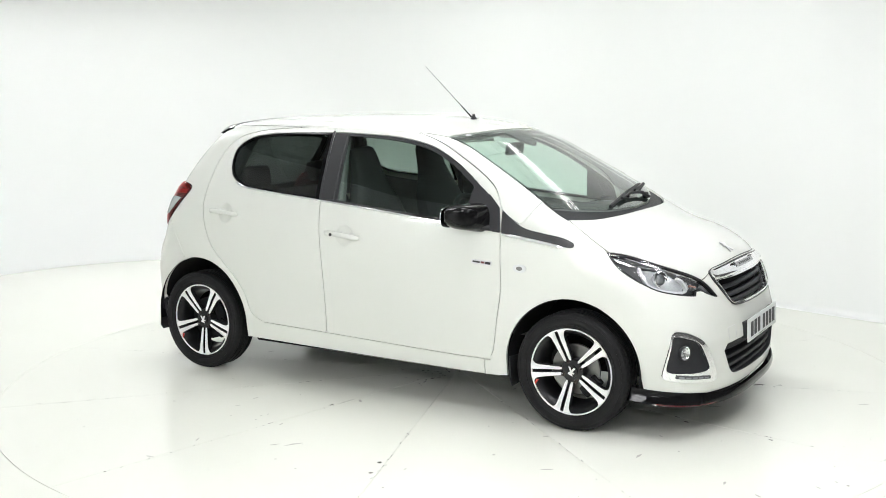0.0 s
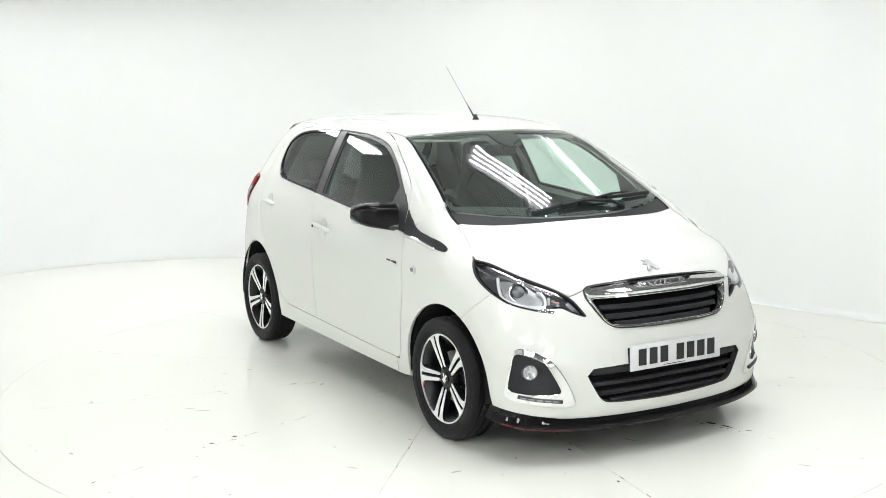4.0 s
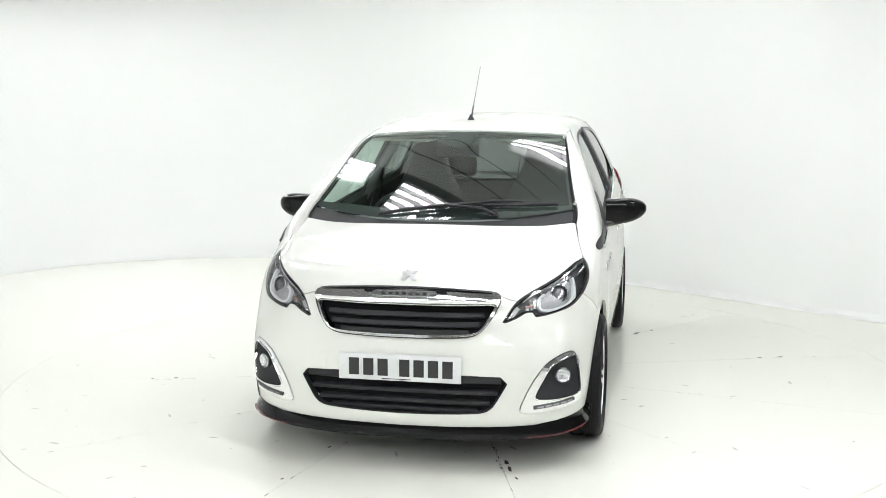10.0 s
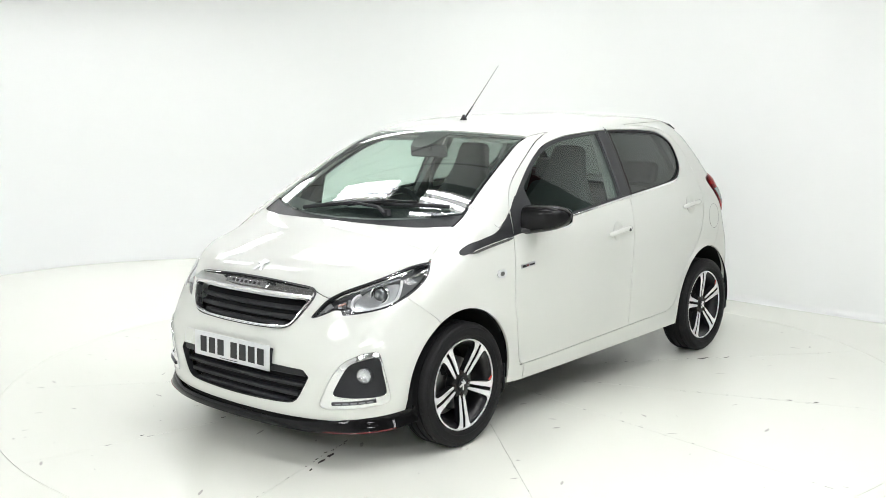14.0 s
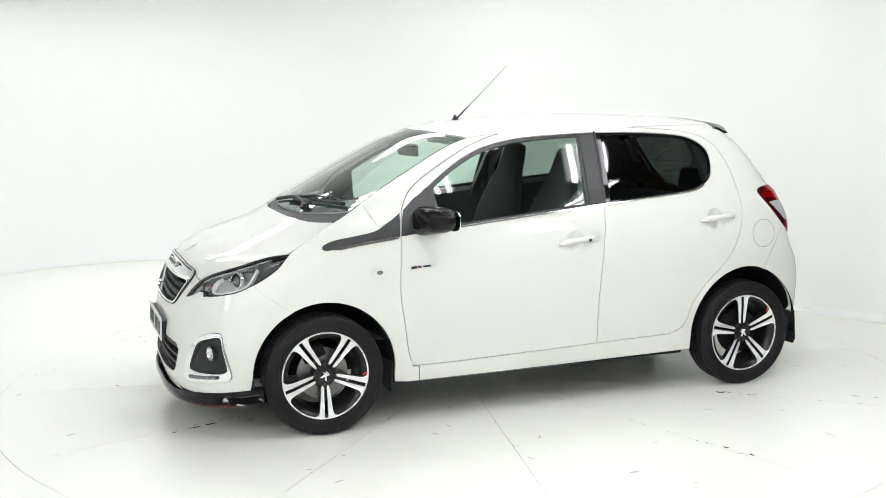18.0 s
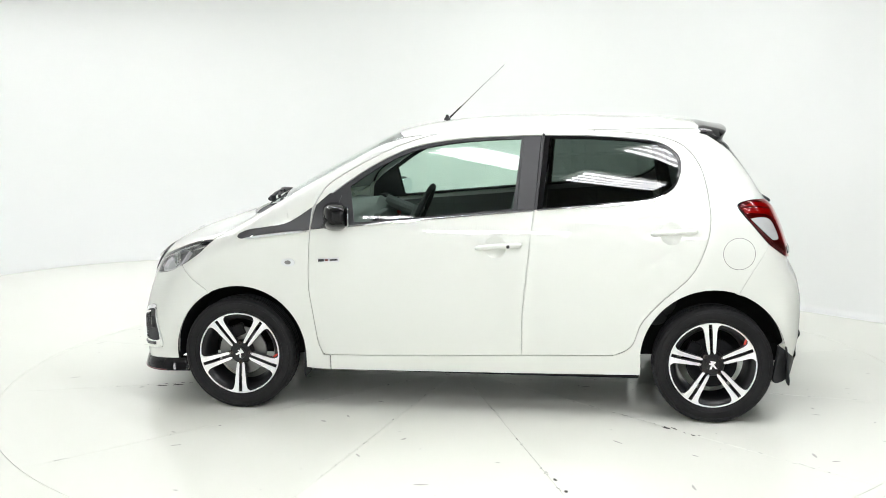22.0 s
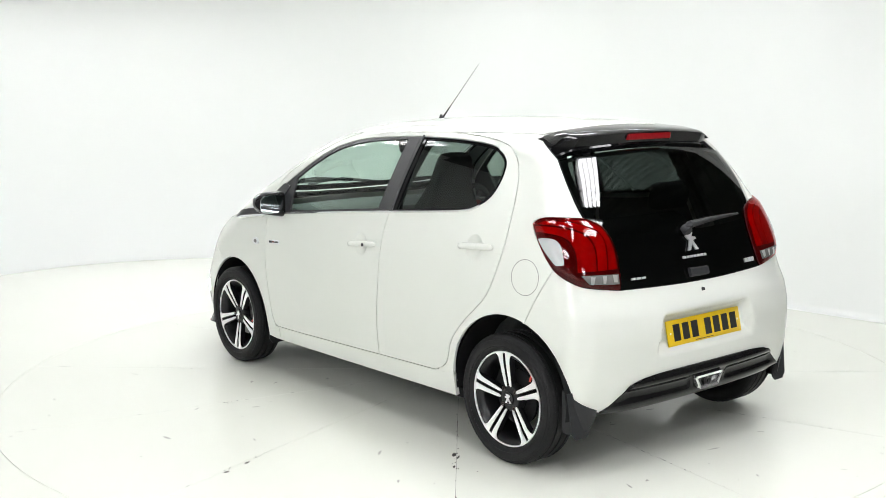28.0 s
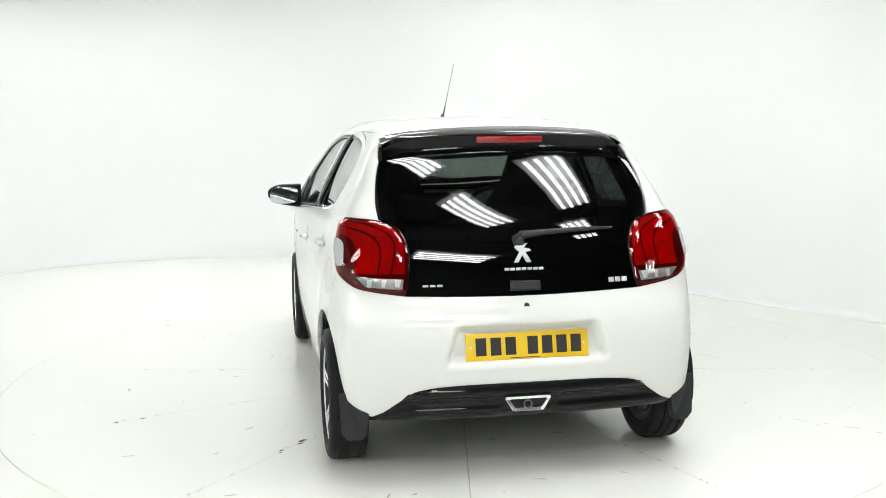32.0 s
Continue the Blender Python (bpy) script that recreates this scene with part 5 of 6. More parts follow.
# wheel housings and floor pan
for cx, cz, r in (FRONT_ARCH, REAR_ARCH):
    bm = lathe([(0.42, 0.0), (0.42, r + 0.004), (0.60, r + 0.006), (0.740, r + 0.004), (0.772, r - 0.001)], 40, "y", -8, 196)
    bm.transform(Matrix.Translation((cx, 0, cz)))
    pair("wheel_housing", bm, DARK, car, "black wheel arch liner")
bm = bmesh.new()
box(bm, -0.83, 0.82, -0.70, 0.70, 0.185, 0.235, 0.01)
box(bm, -1.50, -0.80, -0.42, 0.42, 0.24, 0.30, 0.01)
box(bm, 0.80, 1.70, -0.42, 0.42, 0.20, 0.26, 0.01)
box(bm, -1.55, -1.45, -0.60, 0.60, 0.27, 0.36, 0.01)
part("floor_pan", bm, DARK, car, "black underbody")
bm = bmesh.new()
tube(bm, [(1.170, -0.66, 0.26), (1.170, 0.66, 0.26)], 0.022, 10)
part("front_axle", bm, DARK, car)
bm = bmesh.new()
tube(bm, [(-1.170, -0.66, 0.26), (-1.170, 0.66, 0.26)], 0.035, 10)
part("rear_axle", bm, DARK, car)
bm = bmesh.new()
tube(bm, [(-0.5, 0.1, 0.20), (-0.1, 0.1, 0.19), (0.5, 0.1, 0.20)], 0.025, 10)
box(bm, -1.42, -1.22, -0.35, 0.15, 0.22, 0.30, 0.03)
part("exhaust", bm, STEEL, car)


# ---------------------------------------------------------------- cabin
def inner_panel(name, mode, loop, holes, mat, lift, parent=None, mirror=True, grid=0.05):
    return skin_part(name, mode, loop, holes, mat, parent or car, mirror=mirror, lift=lift, depth=0, gap=0, grid=grid)


belt_front = edge("side", [(0.76, 0.92), (0.573, 0.930), (-0.30, 1.010)])
inner_panel("door_trim", "side", join(belt_front, edge("side", [(-0.30, 1.01), (-0.25, 0.31)]), edge("side", [(-0.25, 0.31), (0.74, 0.30)]), edge("side", [(0.74, 0.30), (0.78, 0.92)])), (), DASH, -0.055, front_doors)
belt_rear = edge("side", [(-0.33, 1.012), (-0.693, 1.040), (-0.95, 1.075)])
inner_panel("door_trim", "side", join(belt_rear, edge("side", [(-0.95, 1.075), (-1.02, 0.75)]), edge("side", [(-1.02, 0.75), (-0.72, 0.36)]), edge("side", [(-0.72, 0.36), (-0.27, 0.31)]), edge("side", [(-0.27, 0.31), (-0.33, 1.012)])),
            (), DASH, -0.055, rear_doors)
roof_half = edge("top", [(0.46, 0.0), (0.43, 0.3), (0.36, 0.50), (0.0, 0.53), (-0.8, 0.52), (-1.10, 0.47), (-1.14, 0.0)])
inner_panel("headlining", "top", loop_of(roof_half), (), LINER, -0.03, mirror=False)
pillar = join(on_skin([(1.02, 0.985), (0.90, 1.000), (0.79, 1.02)], "side"), door_top, rear_door_rear[::-1][:60], edge("side", [(-1.10, 0.9), (-1.40, 0.9)]), edge("side", [(-1.40, 0.9), (-1.38, 1.05), (-1.25, 1.25)]),
              ditch[::-1], screen_side[::-1])
inner_panel("pillar_trim", "side", pillar, (), material("pillar_trim_grey", (0.26, 0.275, 0.265), rough=0.8, vary=0.05, scale=20), -0.028)
for x0, x1, a in ((-0.20, -0.30, 0), (-1.04, -0.95, 0)):
    pair("pillar_post", band(edge("side", [(x0 - 0.02, 0.95), (x1 - 0.02, 1.385)]), 0.045, -0.065, -0.02), DASH, car)


def seat(name, x, y, w, back_h, lean, head=True):
    bm = bmesh.new()
    box(bm, -0.05, 0.46, -w, w, 0.30, 0.47, 0.05, 3)
    ob = part(name, bm, SEAT_CLOTH, car, "black cloth seat")
    ob.matrix_basis = pose(x, y, 0.12)
    bm = bmesh.new()
    box(bm, -0.07, 0.06, -w, w, 0.0, back_h, 0.05, 3)
    for v in bm.verts:
        k = v.co.z / back_h
        v.co.y *= 1 - 0.22 * max(0, k - 0.5) * 2
        if v.co.x > 0.02:
            v.co.x -= 0.03 * (1 - abs(v.co.y) / w)
    bm.transform(pose(0.0, 0, 0.36, 0, -lean, 0))
    part("backrest", bm, SEAT_CLOTH, ob)
    if head:
        bm = bmesh.new()
        box(bm, -0.05, 0.05, -0.125, 0.125, 0.0, 0.185, 0.045, 3)
        bm.transform(pose(-back_h * math.sin(radians(lean)) - 0.01, 0, 0.36 + back_h * math.cos(radians(lean)) + 0.015, 0, -lean * 0.4, 0))
        part("headrest", bm, SEAT_CLOTH, ob)
    return ob


def bucket_seat(y):
    """A front seat whose headrest is one with the tapered backrest."""
    bm = bmesh.new()
    box(bm, -0.05, 0.46, -0.235, 0.235, 0.30, 0.47, 0.05, 3)
    ob = part("front_seat", bm, SEAT_CLOTH, car, "black cloth seat with built-in headrest")
    ob.matrix_basis = pose(-0.10, y, 0.12)
    bm = bmesh.new()
    rings = []
    for h, wide, thick in ((0.0, 0.20, 0.055), (0.03, 0.232, 0.070), (0.25, 0.238, 0.072), (0.42, 0.235, 0.066), (0.52, 0.212, 0.060), (0.60, 0.165, 0.052),
                           (0.67, 0.128, 0.046), (0.74, 0.112, 0.044), (0.80, 0.102, 0.042), (0.825, 0.085, 0.034), (0.835, 0.05, 0.018)):
        ring = []
        for k in range(20):
            a = 2 * math.pi * k / 20
            c, s = math.cos(a), math.sin(a)
            ring.append(bm.verts.new((thick * math.copysign(abs(c) ** 0.6, c) + (0.018 * (abs(s) - 0.5) if c > 0 and h < 0.5 else 0.0), wide * math.copysign(abs(s) ** 0.6, s), h)))
        rings.append(ring)
    for p, q in zip(rings, rings[1:]):
        for k in range(20):
            bm.faces.new((p[k], p[(k + 1) % 20], q[(k + 1) % 20], q[k]))
    bm.faces.new(rings[-1])
    bm.faces.new(list(reversed(rings[0])))
    bmesh.ops.recalc_face_normals(bm, faces=bm.faces)
    bm.transform(pose(0.0, 0, 0.36, 0, -16, 0))
    part("backrest", bm, SEAT_CLOTH, ob)


bucket_seat(0.345)
bucket_seat(-0.345)
bench = seat("rear_bench", -0.92, 0.0, 0.58, 0.55, 20, head=False)
for s in (-1, 1):
    bm = bmesh.new()
    box(bm, -0.04, 0.04, s * 0.33 - 0.12, s * 0.33 + 0.12, 0.0, 0.13, 0.03, 3)
    bm.transform(pose(-0.20, 0, 0.90, 0, -10, 0))
    part("headrest", bm, SEAT_CLOTH, bench)
bm = bmesh.new()
box(bm, -1.44, -1.10, -0.52, 0.52, 0.84, 0.865, 0.008)
part("parcel_shelf", bm, SEAT_CLOTH, car)


def dashboard():
    bm = bmesh.new()
    rows = []
    for i in range(25):
        y = -0.66 + 1.32 * i / 24
        a = abs(y) / 0.66
        hood = 0.045 * math.exp(-((y + 0.345) / 0.14) ** 2)
        far = 1.05 - 0.16 * a ** 2
        prof = [(far, 0.935), (0.86, 0.950), (0.74, 0.945 + hood * 0.6), (0.65, 0.935 + hood), (0.60, 0.895 + hood), (0.585, 0.82), (0.60, 0.70), (0.66, 0.55), (0.75, 0.40), (far, 0.40)]
        rows.append([bm.verts.new((x, y, z)) for x, z in prof])
    for p, q in zip(rows, rows[1:]):
        for k in range(len(p) - 1):
            bm.faces.new((p[k], p[k + 1], q[k + 1], q[k]))
    bmesh.ops.recalc_face_normals(bm, faces=bm.faces)
    return bm


dash = part("dashboard", dashboard(), DASH, car, "charcoal moulded dashboard")
bm = bmesh.new()
box(bm, 0.568, 0.60, -0.10, 0.11, 0.78, 0.91, 0.012)
part("centre_screen", bm, GLOSS_BLACK, dash, "black touch screen")
bm = bmesh.new()
box(bm, 0.556, 0.60, -0.125, 0.135, 0.76, 0.93, 0.015)
part("screen_bezel", bm, DASH, dash)
bm = bmesh.new()
box(bm, 0.25, 0.62, -0.10, 0.10, 0.30, 0.74, 0.03)
part("centre_console", bm, material("red_console_trim", (0.30, 0.02, 0.02), rough=0.3, coat=0.5), dash, "red console trim")
bm = bmesh.new()
tube(bm, [(0.586, 0.60, 0.845), (0.584, 0.40, 0.850), (0.583, 0.18, 0.850)], 0.016, 8)
part("dash_strip", bm, material("dash_red", (0.32, 0.02, 0.02), rough=0.35, coat=0.4), dash, "red dashboard strip")
for y in (-0.60, -0.16, 0.17, 0.60):
    bm = lathe([(0.0, 0.040), (-0.012, 0.044), (-0.012, 0.036), (0.0, 0.034), (0.004, 0.0)], 24, "x")
    bm.transform(Matrix.Translation((0.590, y, 0.875)))
    part("air_vent", bm, GLOSS_BLACK if abs(y) < 0.5 else bpy.data.materials["dash_red"], dash)
# steering wheel on the right
bm = bmesh.new()
ring = [(0.0, 0.180 * math.cos(2 * math.pi * k / 40), 0.178 * math.sin(2 * math.pi * k / 40)) for k in range(41)]
tube(bm, ring, 0.0155, 10, 1.0, cap=False)
m = pose(0.41, -0.345, 0.875, 0, -24, 0)
bm.transform(m)
steer = part("steering_wheel", bm, BLACK, car, "black leather steering wheel")
bm = bmesh.new()
box(bm, 0.0, 0.05, -0.065, 0.065, -0.07, 0.05, 0.02)
box(bm, 0.005, 0.022, -0.175, 0.175, -0.02, 0.018, 0.006)
box(bm, 0.005, 0.022, -0.022, 0.022, -0.172, 0.0, 0.006)
tube(bm, [(0.04, 0, 0), (0.22, 0, -0.01)], 0.035, 10)
bm.transform(m)
part("steering_hub", bm, DASH, steer)
bm = bmesh.new()
box(bm, -0.012, 0.014, -0.115, 0.115, -0.032, 0.036, 0.012, 3)
bm.transform(pose(0.475, -0.02, 1.275, 0, 8, 6))
im = part("interior_mirror", bm, BLACK, car, "black interior mirror")
bm = bmesh.new()
tube(bm, [(0.482, 0.0, 1.285), (0.52, 0.0, 1.32)], 0.012, 8)
part("mirror_stalk", bm, BLACK, im)
for s in (-1, 1):
    bm = bmesh.new()
    tube(bm, [(-0.25, s * 0.62, 1.20), (-0.26, s * 0.655, 0.95), (-0.25, s * 0.66, 0.70)], 0.016, 6, 0.3)
    part("seat_belt", bm, SEAT_CLOTH, car)
    bm = bmesh.new()
    box(bm, 0.28, 0.43, s * 0.34 - 0.17, s * 0.34 + 0.17, 1.325, 1.338, 0.005)
    part("sun_visor", bm, LINER, car)


# ---------------------------------------------------------------- studio
FLOOR = material("white_floor_paint", (0.853, 0.869, 0.790), rough=0.17, vary=0.012, scale=1.3, spec=0.45)
WALL = material("white_wall_paint", (0.85, 0.865, 0.85), rough=0.75, vary=0.015, scale=0.5)
GREY_FILL = material("dirty_joint_filler", (0.22, 0.215, 0.19), rough=0.9, vary=0.5, scale=12)
CHIP = material("bare_concrete_chip", (0.045, 0.042, 0.036), rough=0.9, vary=0.5, scale=60)
STAIN = material("grey_scuff", (0.42, 0.42, 0.38), rough=0.7, vary=0.3, scale=30)
STEEL_GREY = material("painted_roof_sheet", (0.13, 0.125, 0.115), rough=0.6, vary=0.15, scale=2)
BEAM = material("dark_roof_beam", (0.035, 0.034, 0.033), rough=0.7)

TABLE_R, GAP = 2.500, 0.0016


def ring_sheet(r0, r1, z, n=180):
    bm = bmesh.new()
    a = [bm.verts.new((r0 * math.cos(2 * math.pi * i / n), r0 * math.sin(2 * math.pi * i / n), z)) for i in range(n)]
    b = [bm.verts.new((r1 * math.cos(2 * math.pi * i / n), r1 * math.sin(2 * math.pi * i / n), z)) for i in range(n)]
    c = [bm.verts.new((r0 * math.cos(2 * math.pi * i / n), r0 * math.sin(2 * math.pi * i / n), z - 0.02)) for i in range(n)]
    for i in range(n):
        j = (i + 1) % n
        bm.faces.new((a[i], b[i], b[j], a[j]))
        bm.faces.new((c[i], a[i], a[j], c[j]))
    return bm


floor = tagged(part("floor", ring_sheet(TABLE_R + GAP, 22.0, 0.0), FLOOR, smooth=False), "glossy white painted studio floor", "floor", kind="structure")
bm = bmesh.new()
bmesh.ops.create_circle(bm, cap_ends=True, radius=2.7, segments=96, matrix=Matrix.Translation((0, 0, -0.004)))
tagged(part("ground", bm, GREY_FILL, smooth=False), "grey dirt in the joints under the floor", "ground", kind="structure")

# the turntable: twelve wedge plates with fine joints
turntable = new("turntable")
tagged(turntable, "large round white painted turntable of wedge plates with chipped joints", "turntable")
FIRST_JOINT, WEDGES = 17.5, 12
for k in range(WEDGES):
    a0 = radians(FIRST_JOINT + 30.4 * (k % 6) + (180 if k >= 6 else 0))
    a1 = radians(FIRST_JOINT + 30.4 * (k % 6 + 1) + (180 if k >= 6 else 0)) if k % 6 < 5 else radians(FIRST_JOINT + 180 + (180 if k >= 6 else 0))
    mid = (a0 + a1) / 2
    g = 0.0007
    tip = Vector((math.cos(mid), math.sin(mid), 0)) * (g / math.sin((a1 - a0) / 2))
    pts = [tip]
    for i in range(17):
        a = a0 + (a1 - a0) * i / 16
        da = g / TABLE_R * (1 - 2 * i / 16)
        pts.append(Vector((math.cos(a + da), math.sin(a + da), 0)) * (TABLE_R - GAP))
    bm = bmesh.new()
    top = [bm.verts.new(p) for p in pts]
    low = [bm.verts.new(p - Vector((0, 0, 0.003))) for p in pts]
    bm.faces.new(top)
    for i in range(len(pts)):
        j = (i + 1) % len(pts)
        bm.faces.new((top[j], top[i], low[i], low[j]))
    part("wedge_plate", bm, FLOOR, turntable, smooth=False)

rng = random.Random(7)


def chip(bm, x, y, size, long=1.0, ang=0.0, z=0.0012):
    """A ragged flake of missing paint."""
    n = rng.randint(6, 9)
    c, s = math.cos(ang), math.sin(ang)
    v = []
    for i in range(n):
        a = 2 * math.pi * i / n
        r = size * rng.uniform(0.45, 1.1)
        u, w = r * long * math.cos(a), r * math.sin(a)
        v.append(bm.verts.new((x + u * c - w * s, y + u * s + w * c, z)))
    bm.faces.new(v)


# worn paint along the joints, heavier where the plates rub
bm = bmesh.new()
for k in range(12):
    a = radians(FIRST_JOINT + 30.4 * (k % 6) + (180 if k >= 6 else 0))
    heavy = {0: (1.35, 1.75, 1.0), 5: (1.3, 1.95, 0.6), 3: (1.55, 1.98, 0.7), 4: (1.2, 1.65, 0.7), 9: (1.5, 1.8, 0.6), 8: (0.8, 1.1, 0.5)}.get(k)
    for i in range(24):
        r = rng.uniform(0.35, 2.4)
        d = rng.gauss(0, 0.003)
        chip(bm, r * math.cos(a) - d * math.sin(a), r * math.sin(a) + d * math.cos(a), rng.uniform(0.0010, 0.0028), rng.uniform(2, 9), a)
    if heavy:
        for i in range(13):
            r = rng.uniform(heavy[0], heavy[1])
            d = rng.gauss(0, 0.006)
            chip(bm, r * math.cos(a) - d * math.sin(a), r * math.sin(a) + d * math.cos(a), rng.uniform(0.002, 0.0055) * heavy[2], rng.uniform(1.2, 4), a + rng.gauss(0, 0.3))
for x, y, s, l, a in ((1.50, 0.505, 0.012, 3.2, 0.30), (1.58, 0.53, 0.010, 3.5, 0.35), (1.68, 0.57, 0.007, 4, 0.4), (-1.10, 0.97, 0.013, 2.2, 2.4), (-1.22, 1.07, 0.008, 2.5, 2.4),
                      (-0.60, 1.72, 0.009, 2.6, 1.9), (-0.645, 1.84, 0.009, 2.4, 1.9), (0.49, -1.53, 0.011, 1.4, 1.9), (0.53, -1.65, 0.009, 1.5, 1.0), (1.45, -0.31, 0.007, 3, 2.96),
                      (1.87, -0.38, 0.008, 2, 2.9), (-1.14, 0.98, 0.007, 4, 2.2), (-0.21, -0.94, 0.007, 4, 1.3)):
    chip(bm, x, y, s, l, a)
for i in range(6):
    a = rng.uniform(0, 6.28)
    x, y = 0.0, -0.12
    for k in range(7):
        x += 0.045 * math.cos(a)
        y += 0.045 * math.sin(a)
        a += rng.gauss(0, 0.5)
        chip(bm, x, y, rng.uniform(0.0015, 0.0045), rng.uniform(2, 5), a)
for i in range(60):
    r, a = 2.4 * math.sqrt(rng.random()), rng.uniform(0, 6.28)
    chip(bm, r * math.cos(a), r * math.sin(a), rng.uniform(0.0015, 0.004), rng.uniform(1, 2), rng.uniform(0, 3))
chips = part("paint_chips", bm, CHIP, turntable, "dark chips in the white paint", smooth=False)
chips["kind"] = "stuff"
bm = bmesh.new()
for i in range(90):
    r, a = 2.45 * math.sqrt(rng.random()), rng.uniform(0, 6.28)
    chip(bm, r * math.cos(a), r * math.sin(a), rng.uniform(0.003, 0.010), rng.uniform(1, 5), rng.uniform(0, 3), 0.0007)
scuffs = part("scuff_marks", bm, STAIN, turntable, "grey scuffs", smooth=False)
scuffs["kind"] = "stuff"
bm = bmesh.new()
for x0, y0, x1, y1 in ((-4.3, 1.25, -3.4, 1.05), (-2.95, -0.6, -2.6, -0.2), (2.62, 1.9, 3.3, 0.6), (-5.5, 2.6, -3.2, 3.4)):
    for i in range(26):
        k = rng.random()
        chip(bm, x0 + (x1 - x0) * k, y0 + (y1 - y0) * k, rng.uniform(0.001, 0.003), rng.uniform(3, 9), math.atan2(y1 - y0, x1 - x0))
tagged(part("floor_cracks", bm, STAIN, smooth=False), "thin grey cracks in the floor paint", "cracks", kind="stuff")

# backdrop wall, with a soft cove where it meets the floor on one side
WALL_LINE = [(-2.8, -8.4, 1), (-4.9, -7.0), (-6.2, -4.3), (-6.45, -1.5), (-5.75, 2.0), (-4.5, 4.15), (-3.27, 4.95), (-1.67, 5.1), (-0.2, 4.40), (1.49, 2.71), (2.94, 1.23), (3.3, 0.87), (3.55, 0.62, 1)]
line = spline(WALL_LINE, 0.12)
tan = np.gradient(line, axis=0)
inn = np.stack([tan[:, 1], -tan[:, 0]], 1) / np.linalg.norm(tan, axis=1)[:, None]
cove = 0.05 + 0.85 / (1 + np.exp((line[:, 0] + 0.9) / 0.35))
bm = bmesh.new()
rows = []
for i in range(11):
    a = math.pi / 2 * i / 10
    rows.append([bm.verts.new((line[k, 0] + inn[k, 0] * cove[k] * (1 - math.sin(a)), line[k, 1] + inn[k, 1] * cove[k] * (1 - math.sin(a)), 0.0015 + cove[k] * (1 - math.cos(a)))) for k in range(len(line))])
rows.append([bm.verts.new((x, y, 4.3 + 0.7 / (1 + math.exp((x + 3.6) / 0.3)))) for x, y in line])
for a, b in zip(rows, rows[1:]):
    for i in range(len(a) - 1):
        bm.faces.new((a[i], a[i + 1], b[i + 1], b[i]))
tagged(part("wall_back", bm, WALL), "curved white studio backdrop wall", "wall", kind="structure")
bm = bmesh.new()
box(bm, -8.6, 8.6, -8.95, -8.8, 0, 1.5)
tagged(part("wall_studio", bm, WALL, smooth=False), "low white painted studio wall behind the camera", "wall", kind="structure")
# unseen dark walls added on four sides to shut out the world light
bm = bmesh.new()
box(bm, -8.6, 8.6, -9.2, -9.0, 0, 6.0)
tagged(part("wall_front", bm, STEEL_GREY, smooth=False), "unseen dark wall added to enclose the studio", "wall", kind="structure")
for s, nm in ((-1, "wall_left"), (1, "wall_right")):
    bm = bmesh.new()
    box(bm, s * 8.6 - 0.1, s * 8.6 + 0.1, -9.0, 6.4, 0, 6.0)
    tagged(part(nm, bm, STEEL_GREY, smooth=False), "unseen dark wall added to enclose the studio", "wall", kind="structure")
bm = bmesh.new()
box(bm, -8.6, 8.6, 6.2, 6.4, 0, 6.0)
tagged(part("wall_rear", bm, STEEL_GREY, smooth=False), "unseen dark wall added to enclose the studio", "wall", kind="structure")

# corrugated roof with beams
bm = bmesh.new()
prev = None
for i in range(345):
    x = -8.6 + 17.2 * i / 344
    z = 5.2 + (0.03 if (i // 2) % 2 else 0.0)
    row = [bm.verts.new((x, -9.2, z)), bm.verts.new((x, 6.4, z))]
    if prev:
        bm.faces.new((prev[0], prev[1], row[1], row[0]))
    prev = row
for y in np.arange(-8.4, 6.0, 1.2):
    box(bm, -8.6, 8.6, y - 0.04, y + 0.04, 5.02, 5.19)
for x in (-6, -3, 0, 3, 6):
    box(bm, x - 0.05, x + 0.05, -9, 6.2, 4.85, 5.02)
tagged(part("ceiling", bm, STEEL_GREY, smooth=False), "dark corrugated warehouse roof with beams", "ceiling", kind="structure")

# white panelled lining under the roof, over the back of the studio
bm = bmesh.new()
for k in range(9):
    for u0, u1 in ((-4.1, -2.66), (-2.65, -0.26), (-0.25, 1.1)):
        box(bm, u0, u1, 0.02 + 0.30 * k, 0.296 + 0.30 * k, 3.455, 3.475)
bm.transform(pose(0, 0, 0, 0, 0, -45))
tagged(part("ceiling_lining", bm, WALL, smooth=False), "white panelled ceiling lining with open joints", "ceiling", kind="structure")

# ceiling lights: trays of four tubes
TUBE = glow_material("lamp_tube_glow", TUBE_COLOR, TUBE_GLOW)
SOFT_TUBE = glow_material("dim_lamp_tube_glow", TUBE_COLOR, TUBE_GLOW * 0.38)
OVER_TUBE = glow_material("overhead_lamp_tube_glow", TUBE_COLOR, TUBE_GLOW * 0.55)
MID_TUBE = glow_material("medium_lamp_tube_glow", TUBE_COLOR, TUBE_GLOW * 0.7)
TRAY = material("white_lamp_tray", (0.7, 0.7, 0.7), rough=0.4, vary=0.03, scale=5)


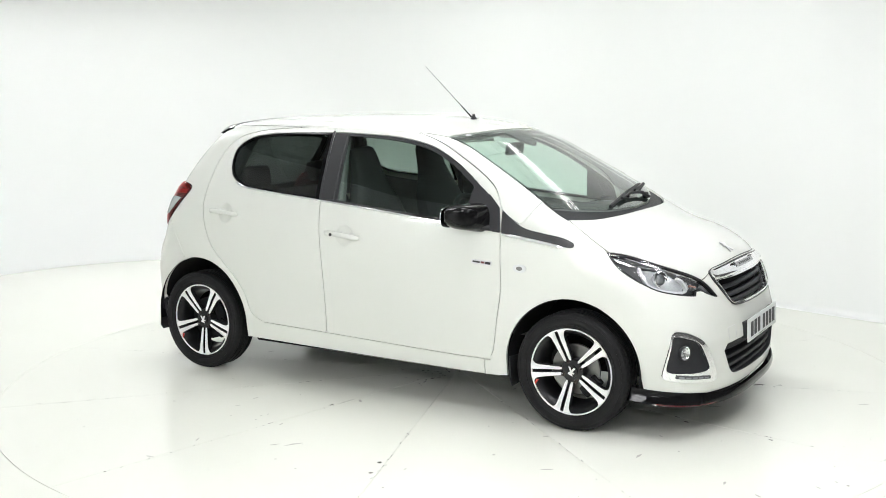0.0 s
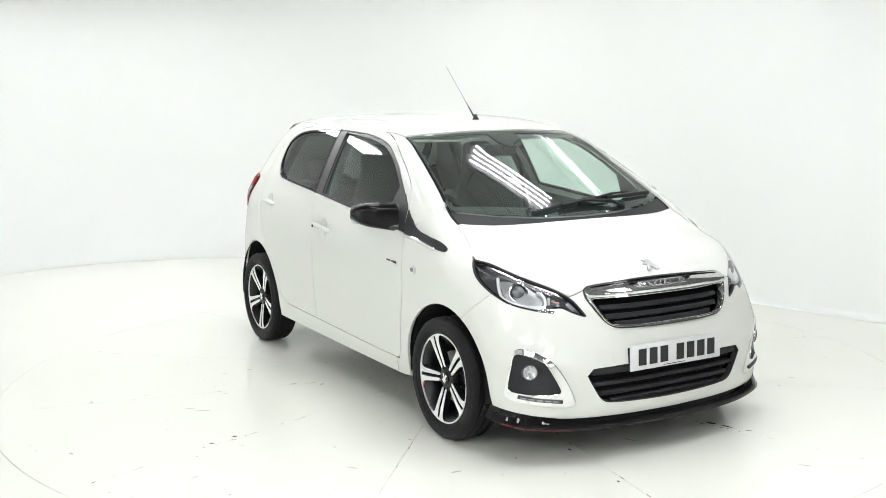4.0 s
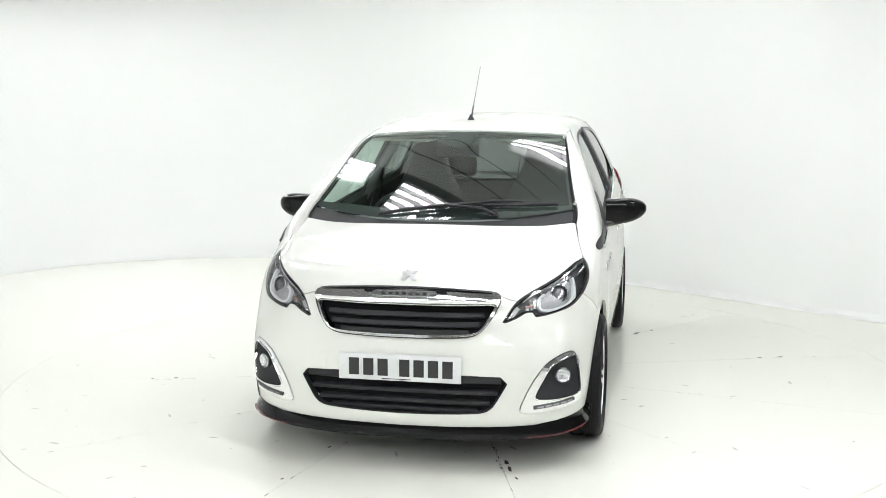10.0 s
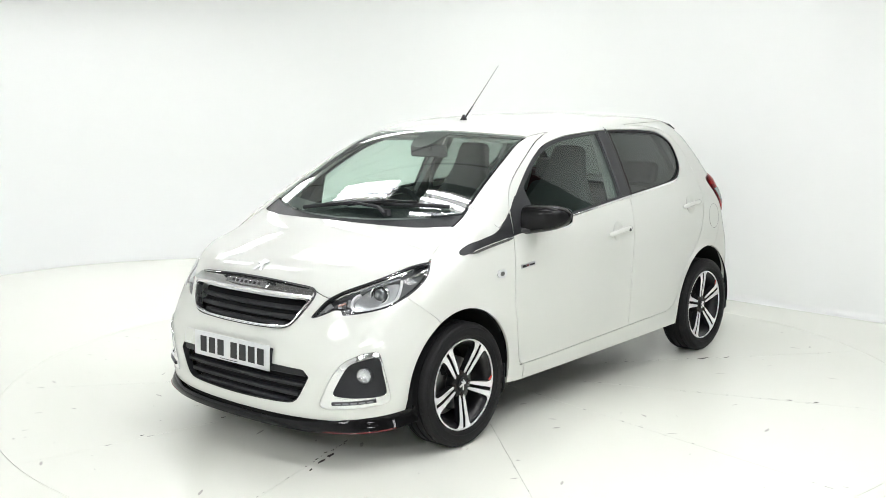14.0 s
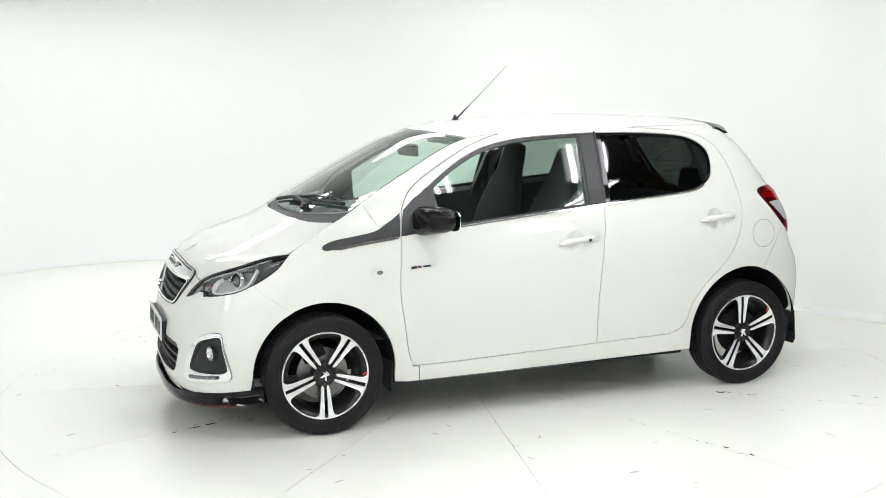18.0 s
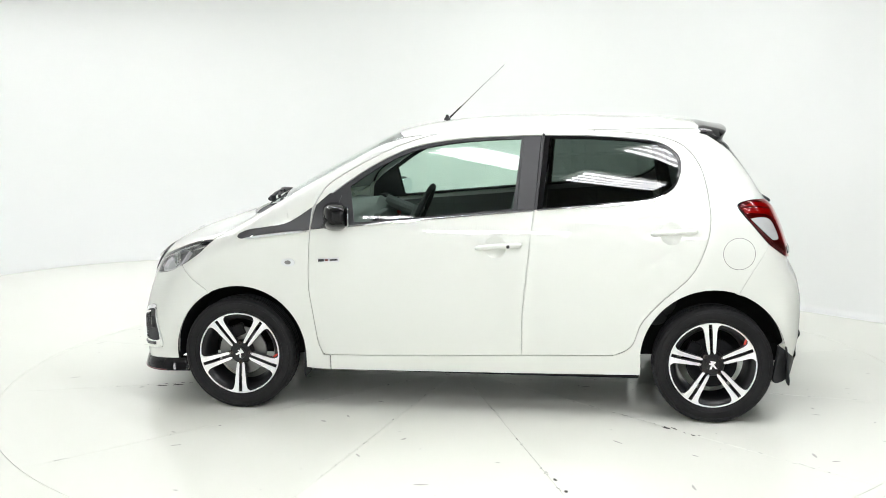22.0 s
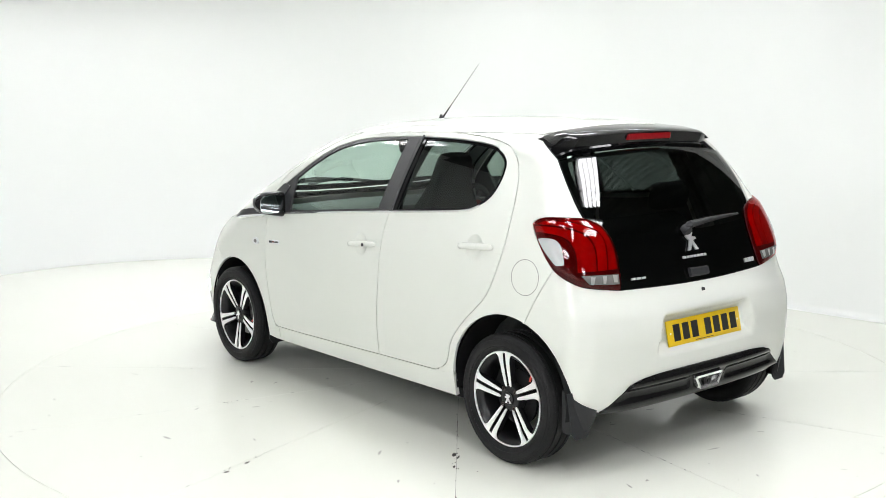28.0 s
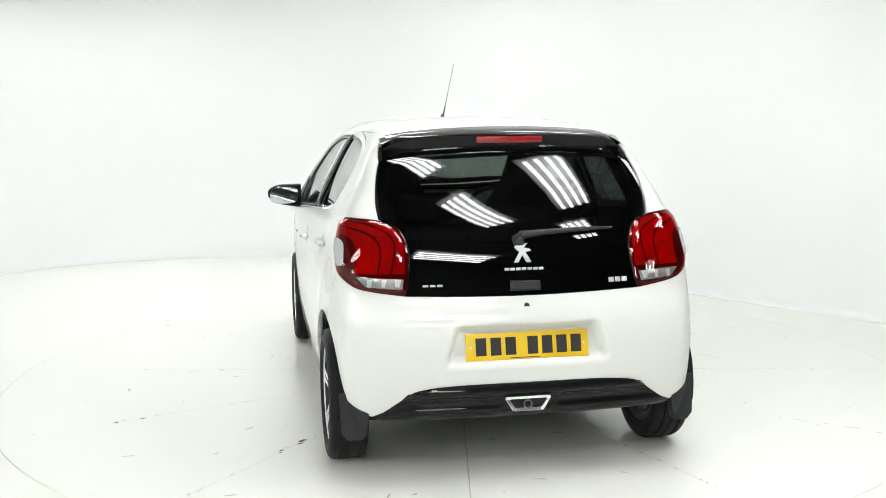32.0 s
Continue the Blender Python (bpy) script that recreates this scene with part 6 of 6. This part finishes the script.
def strip_light(x, y, turn, length, glow, pitch=0.12, thick=0.019):
    """A hanging tray with four glowing tubes, placed from reflections or added as fill."""
    light = new("strip_light")
    tagged(light, "white strip light with four glowing tubes, placed from reflections or added as fill", "light", "ceiling strip lights")
    h = length / 2
    lined = 0.05 < x + y < 3.6 and -5.0 < x - y < 1.4
    rod = (3.455 if lined else 5.21) - LAMP_Z
    bm = bmesh.new()
    box(bm, -h - 0.04, h + 0.04, -pitch * 2.2, pitch * 2.2, 0.04, 0.07, 0.006)
    part("tray", bm, TRAY, light)
    for k in range(4):
        bm = bmesh.new()
        v = (k - 1.5) * pitch
        tube(bm, [(-h, v, 0.0), (h, v, 0.0)], thick, 8)
        part("tube", bm, glow, light, smooth=False)
    for u in (-h * 0.8, h * 0.8):
        bm = bmesh.new()
        tube(bm, [(u, 0, 0.07), (u, 0, rod)], 0.006, 6)
        part("hanger", bm, BEAM, light)
    light.matrix_basis = pose(x, y, LAMP_Z, 0, 0, turn)


# over and beside the turntable
for x, y, turn, length, pitch in ((-0.50, -0.13, -46, 0.75, 0.080), (-1.34, 0.94, -48, 0.92, 0.060),
                                  (2.13, -1.29, -46, 0.88, 0.080), (1.14, -1.97, -48, 0.82, 0.085), (2.94, -2.11, -60, 0.62, 0.085), (1.77, -2.89, -45, 0.62, 0.080),
                                  (0.65, -2.60, -37, 0.70, 0.075), (-0.17, -1.78, -38, 0.75, 0.065), (0.75, -0.95, -45, 0.75, 0.080)):
    strip_light(x, y, turn, length, OVER_TUBE, pitch, 0.025 if x > 1.5 else 0.020)
strip_light(0.75, 0.41, -19, 0.78, OVER_TUBE, 0.075, 0.013)
strip_light(1.42, 1.33, -46, 1.30, SOFT_TUBE, 0.05, 0.0032)
strip_light(-2.85, 1.15, -45, 0.90, OVER_TUBE, 0.065, 0.017)
strip_light(-2.10, 0.30, -45, 0.70, OVER_TUBE, 0.065, 0.013)
# unseen fill lights added round the edge of the studio and behind the camera
for x, y, turn, length, glow in ((-0.9, 2.8, -35, 1.3, SOFT_TUBE), (-2.9, 2.7, 35, 1.5, TUBE),
                                 (0.8, -4.3, -10, 1.2, MID_TUBE), (-1.9, -4.2, 10, 1.5, MID_TUBE), (-3.3, -5.5, 20, 1.5, TUBE), (-0.9, -6.3, 0, 1.5, TUBE), (1.25, -7.6, -10, 1.5, TUBE),
                                 (4.9, -4.6, -45, 1.5, TUBE), (-5.0, -3.4, 60, 1.5, TUBE)):
    strip_light(x, y, turn, length, glow)


# ---------------------------------------------------------------- what moves
def motions():
    times = [i * 0.5 for i in range(65)]
    walk(turntable, [(t, pose(0, 0, 0, 0, 0, turn_angle(t))) for t in times])
    walk(car, [(t, pose(0, 0, 0, 0, 0, turn_angle(t)) @ CAR_ON_TABLE) for t in times])


motions()
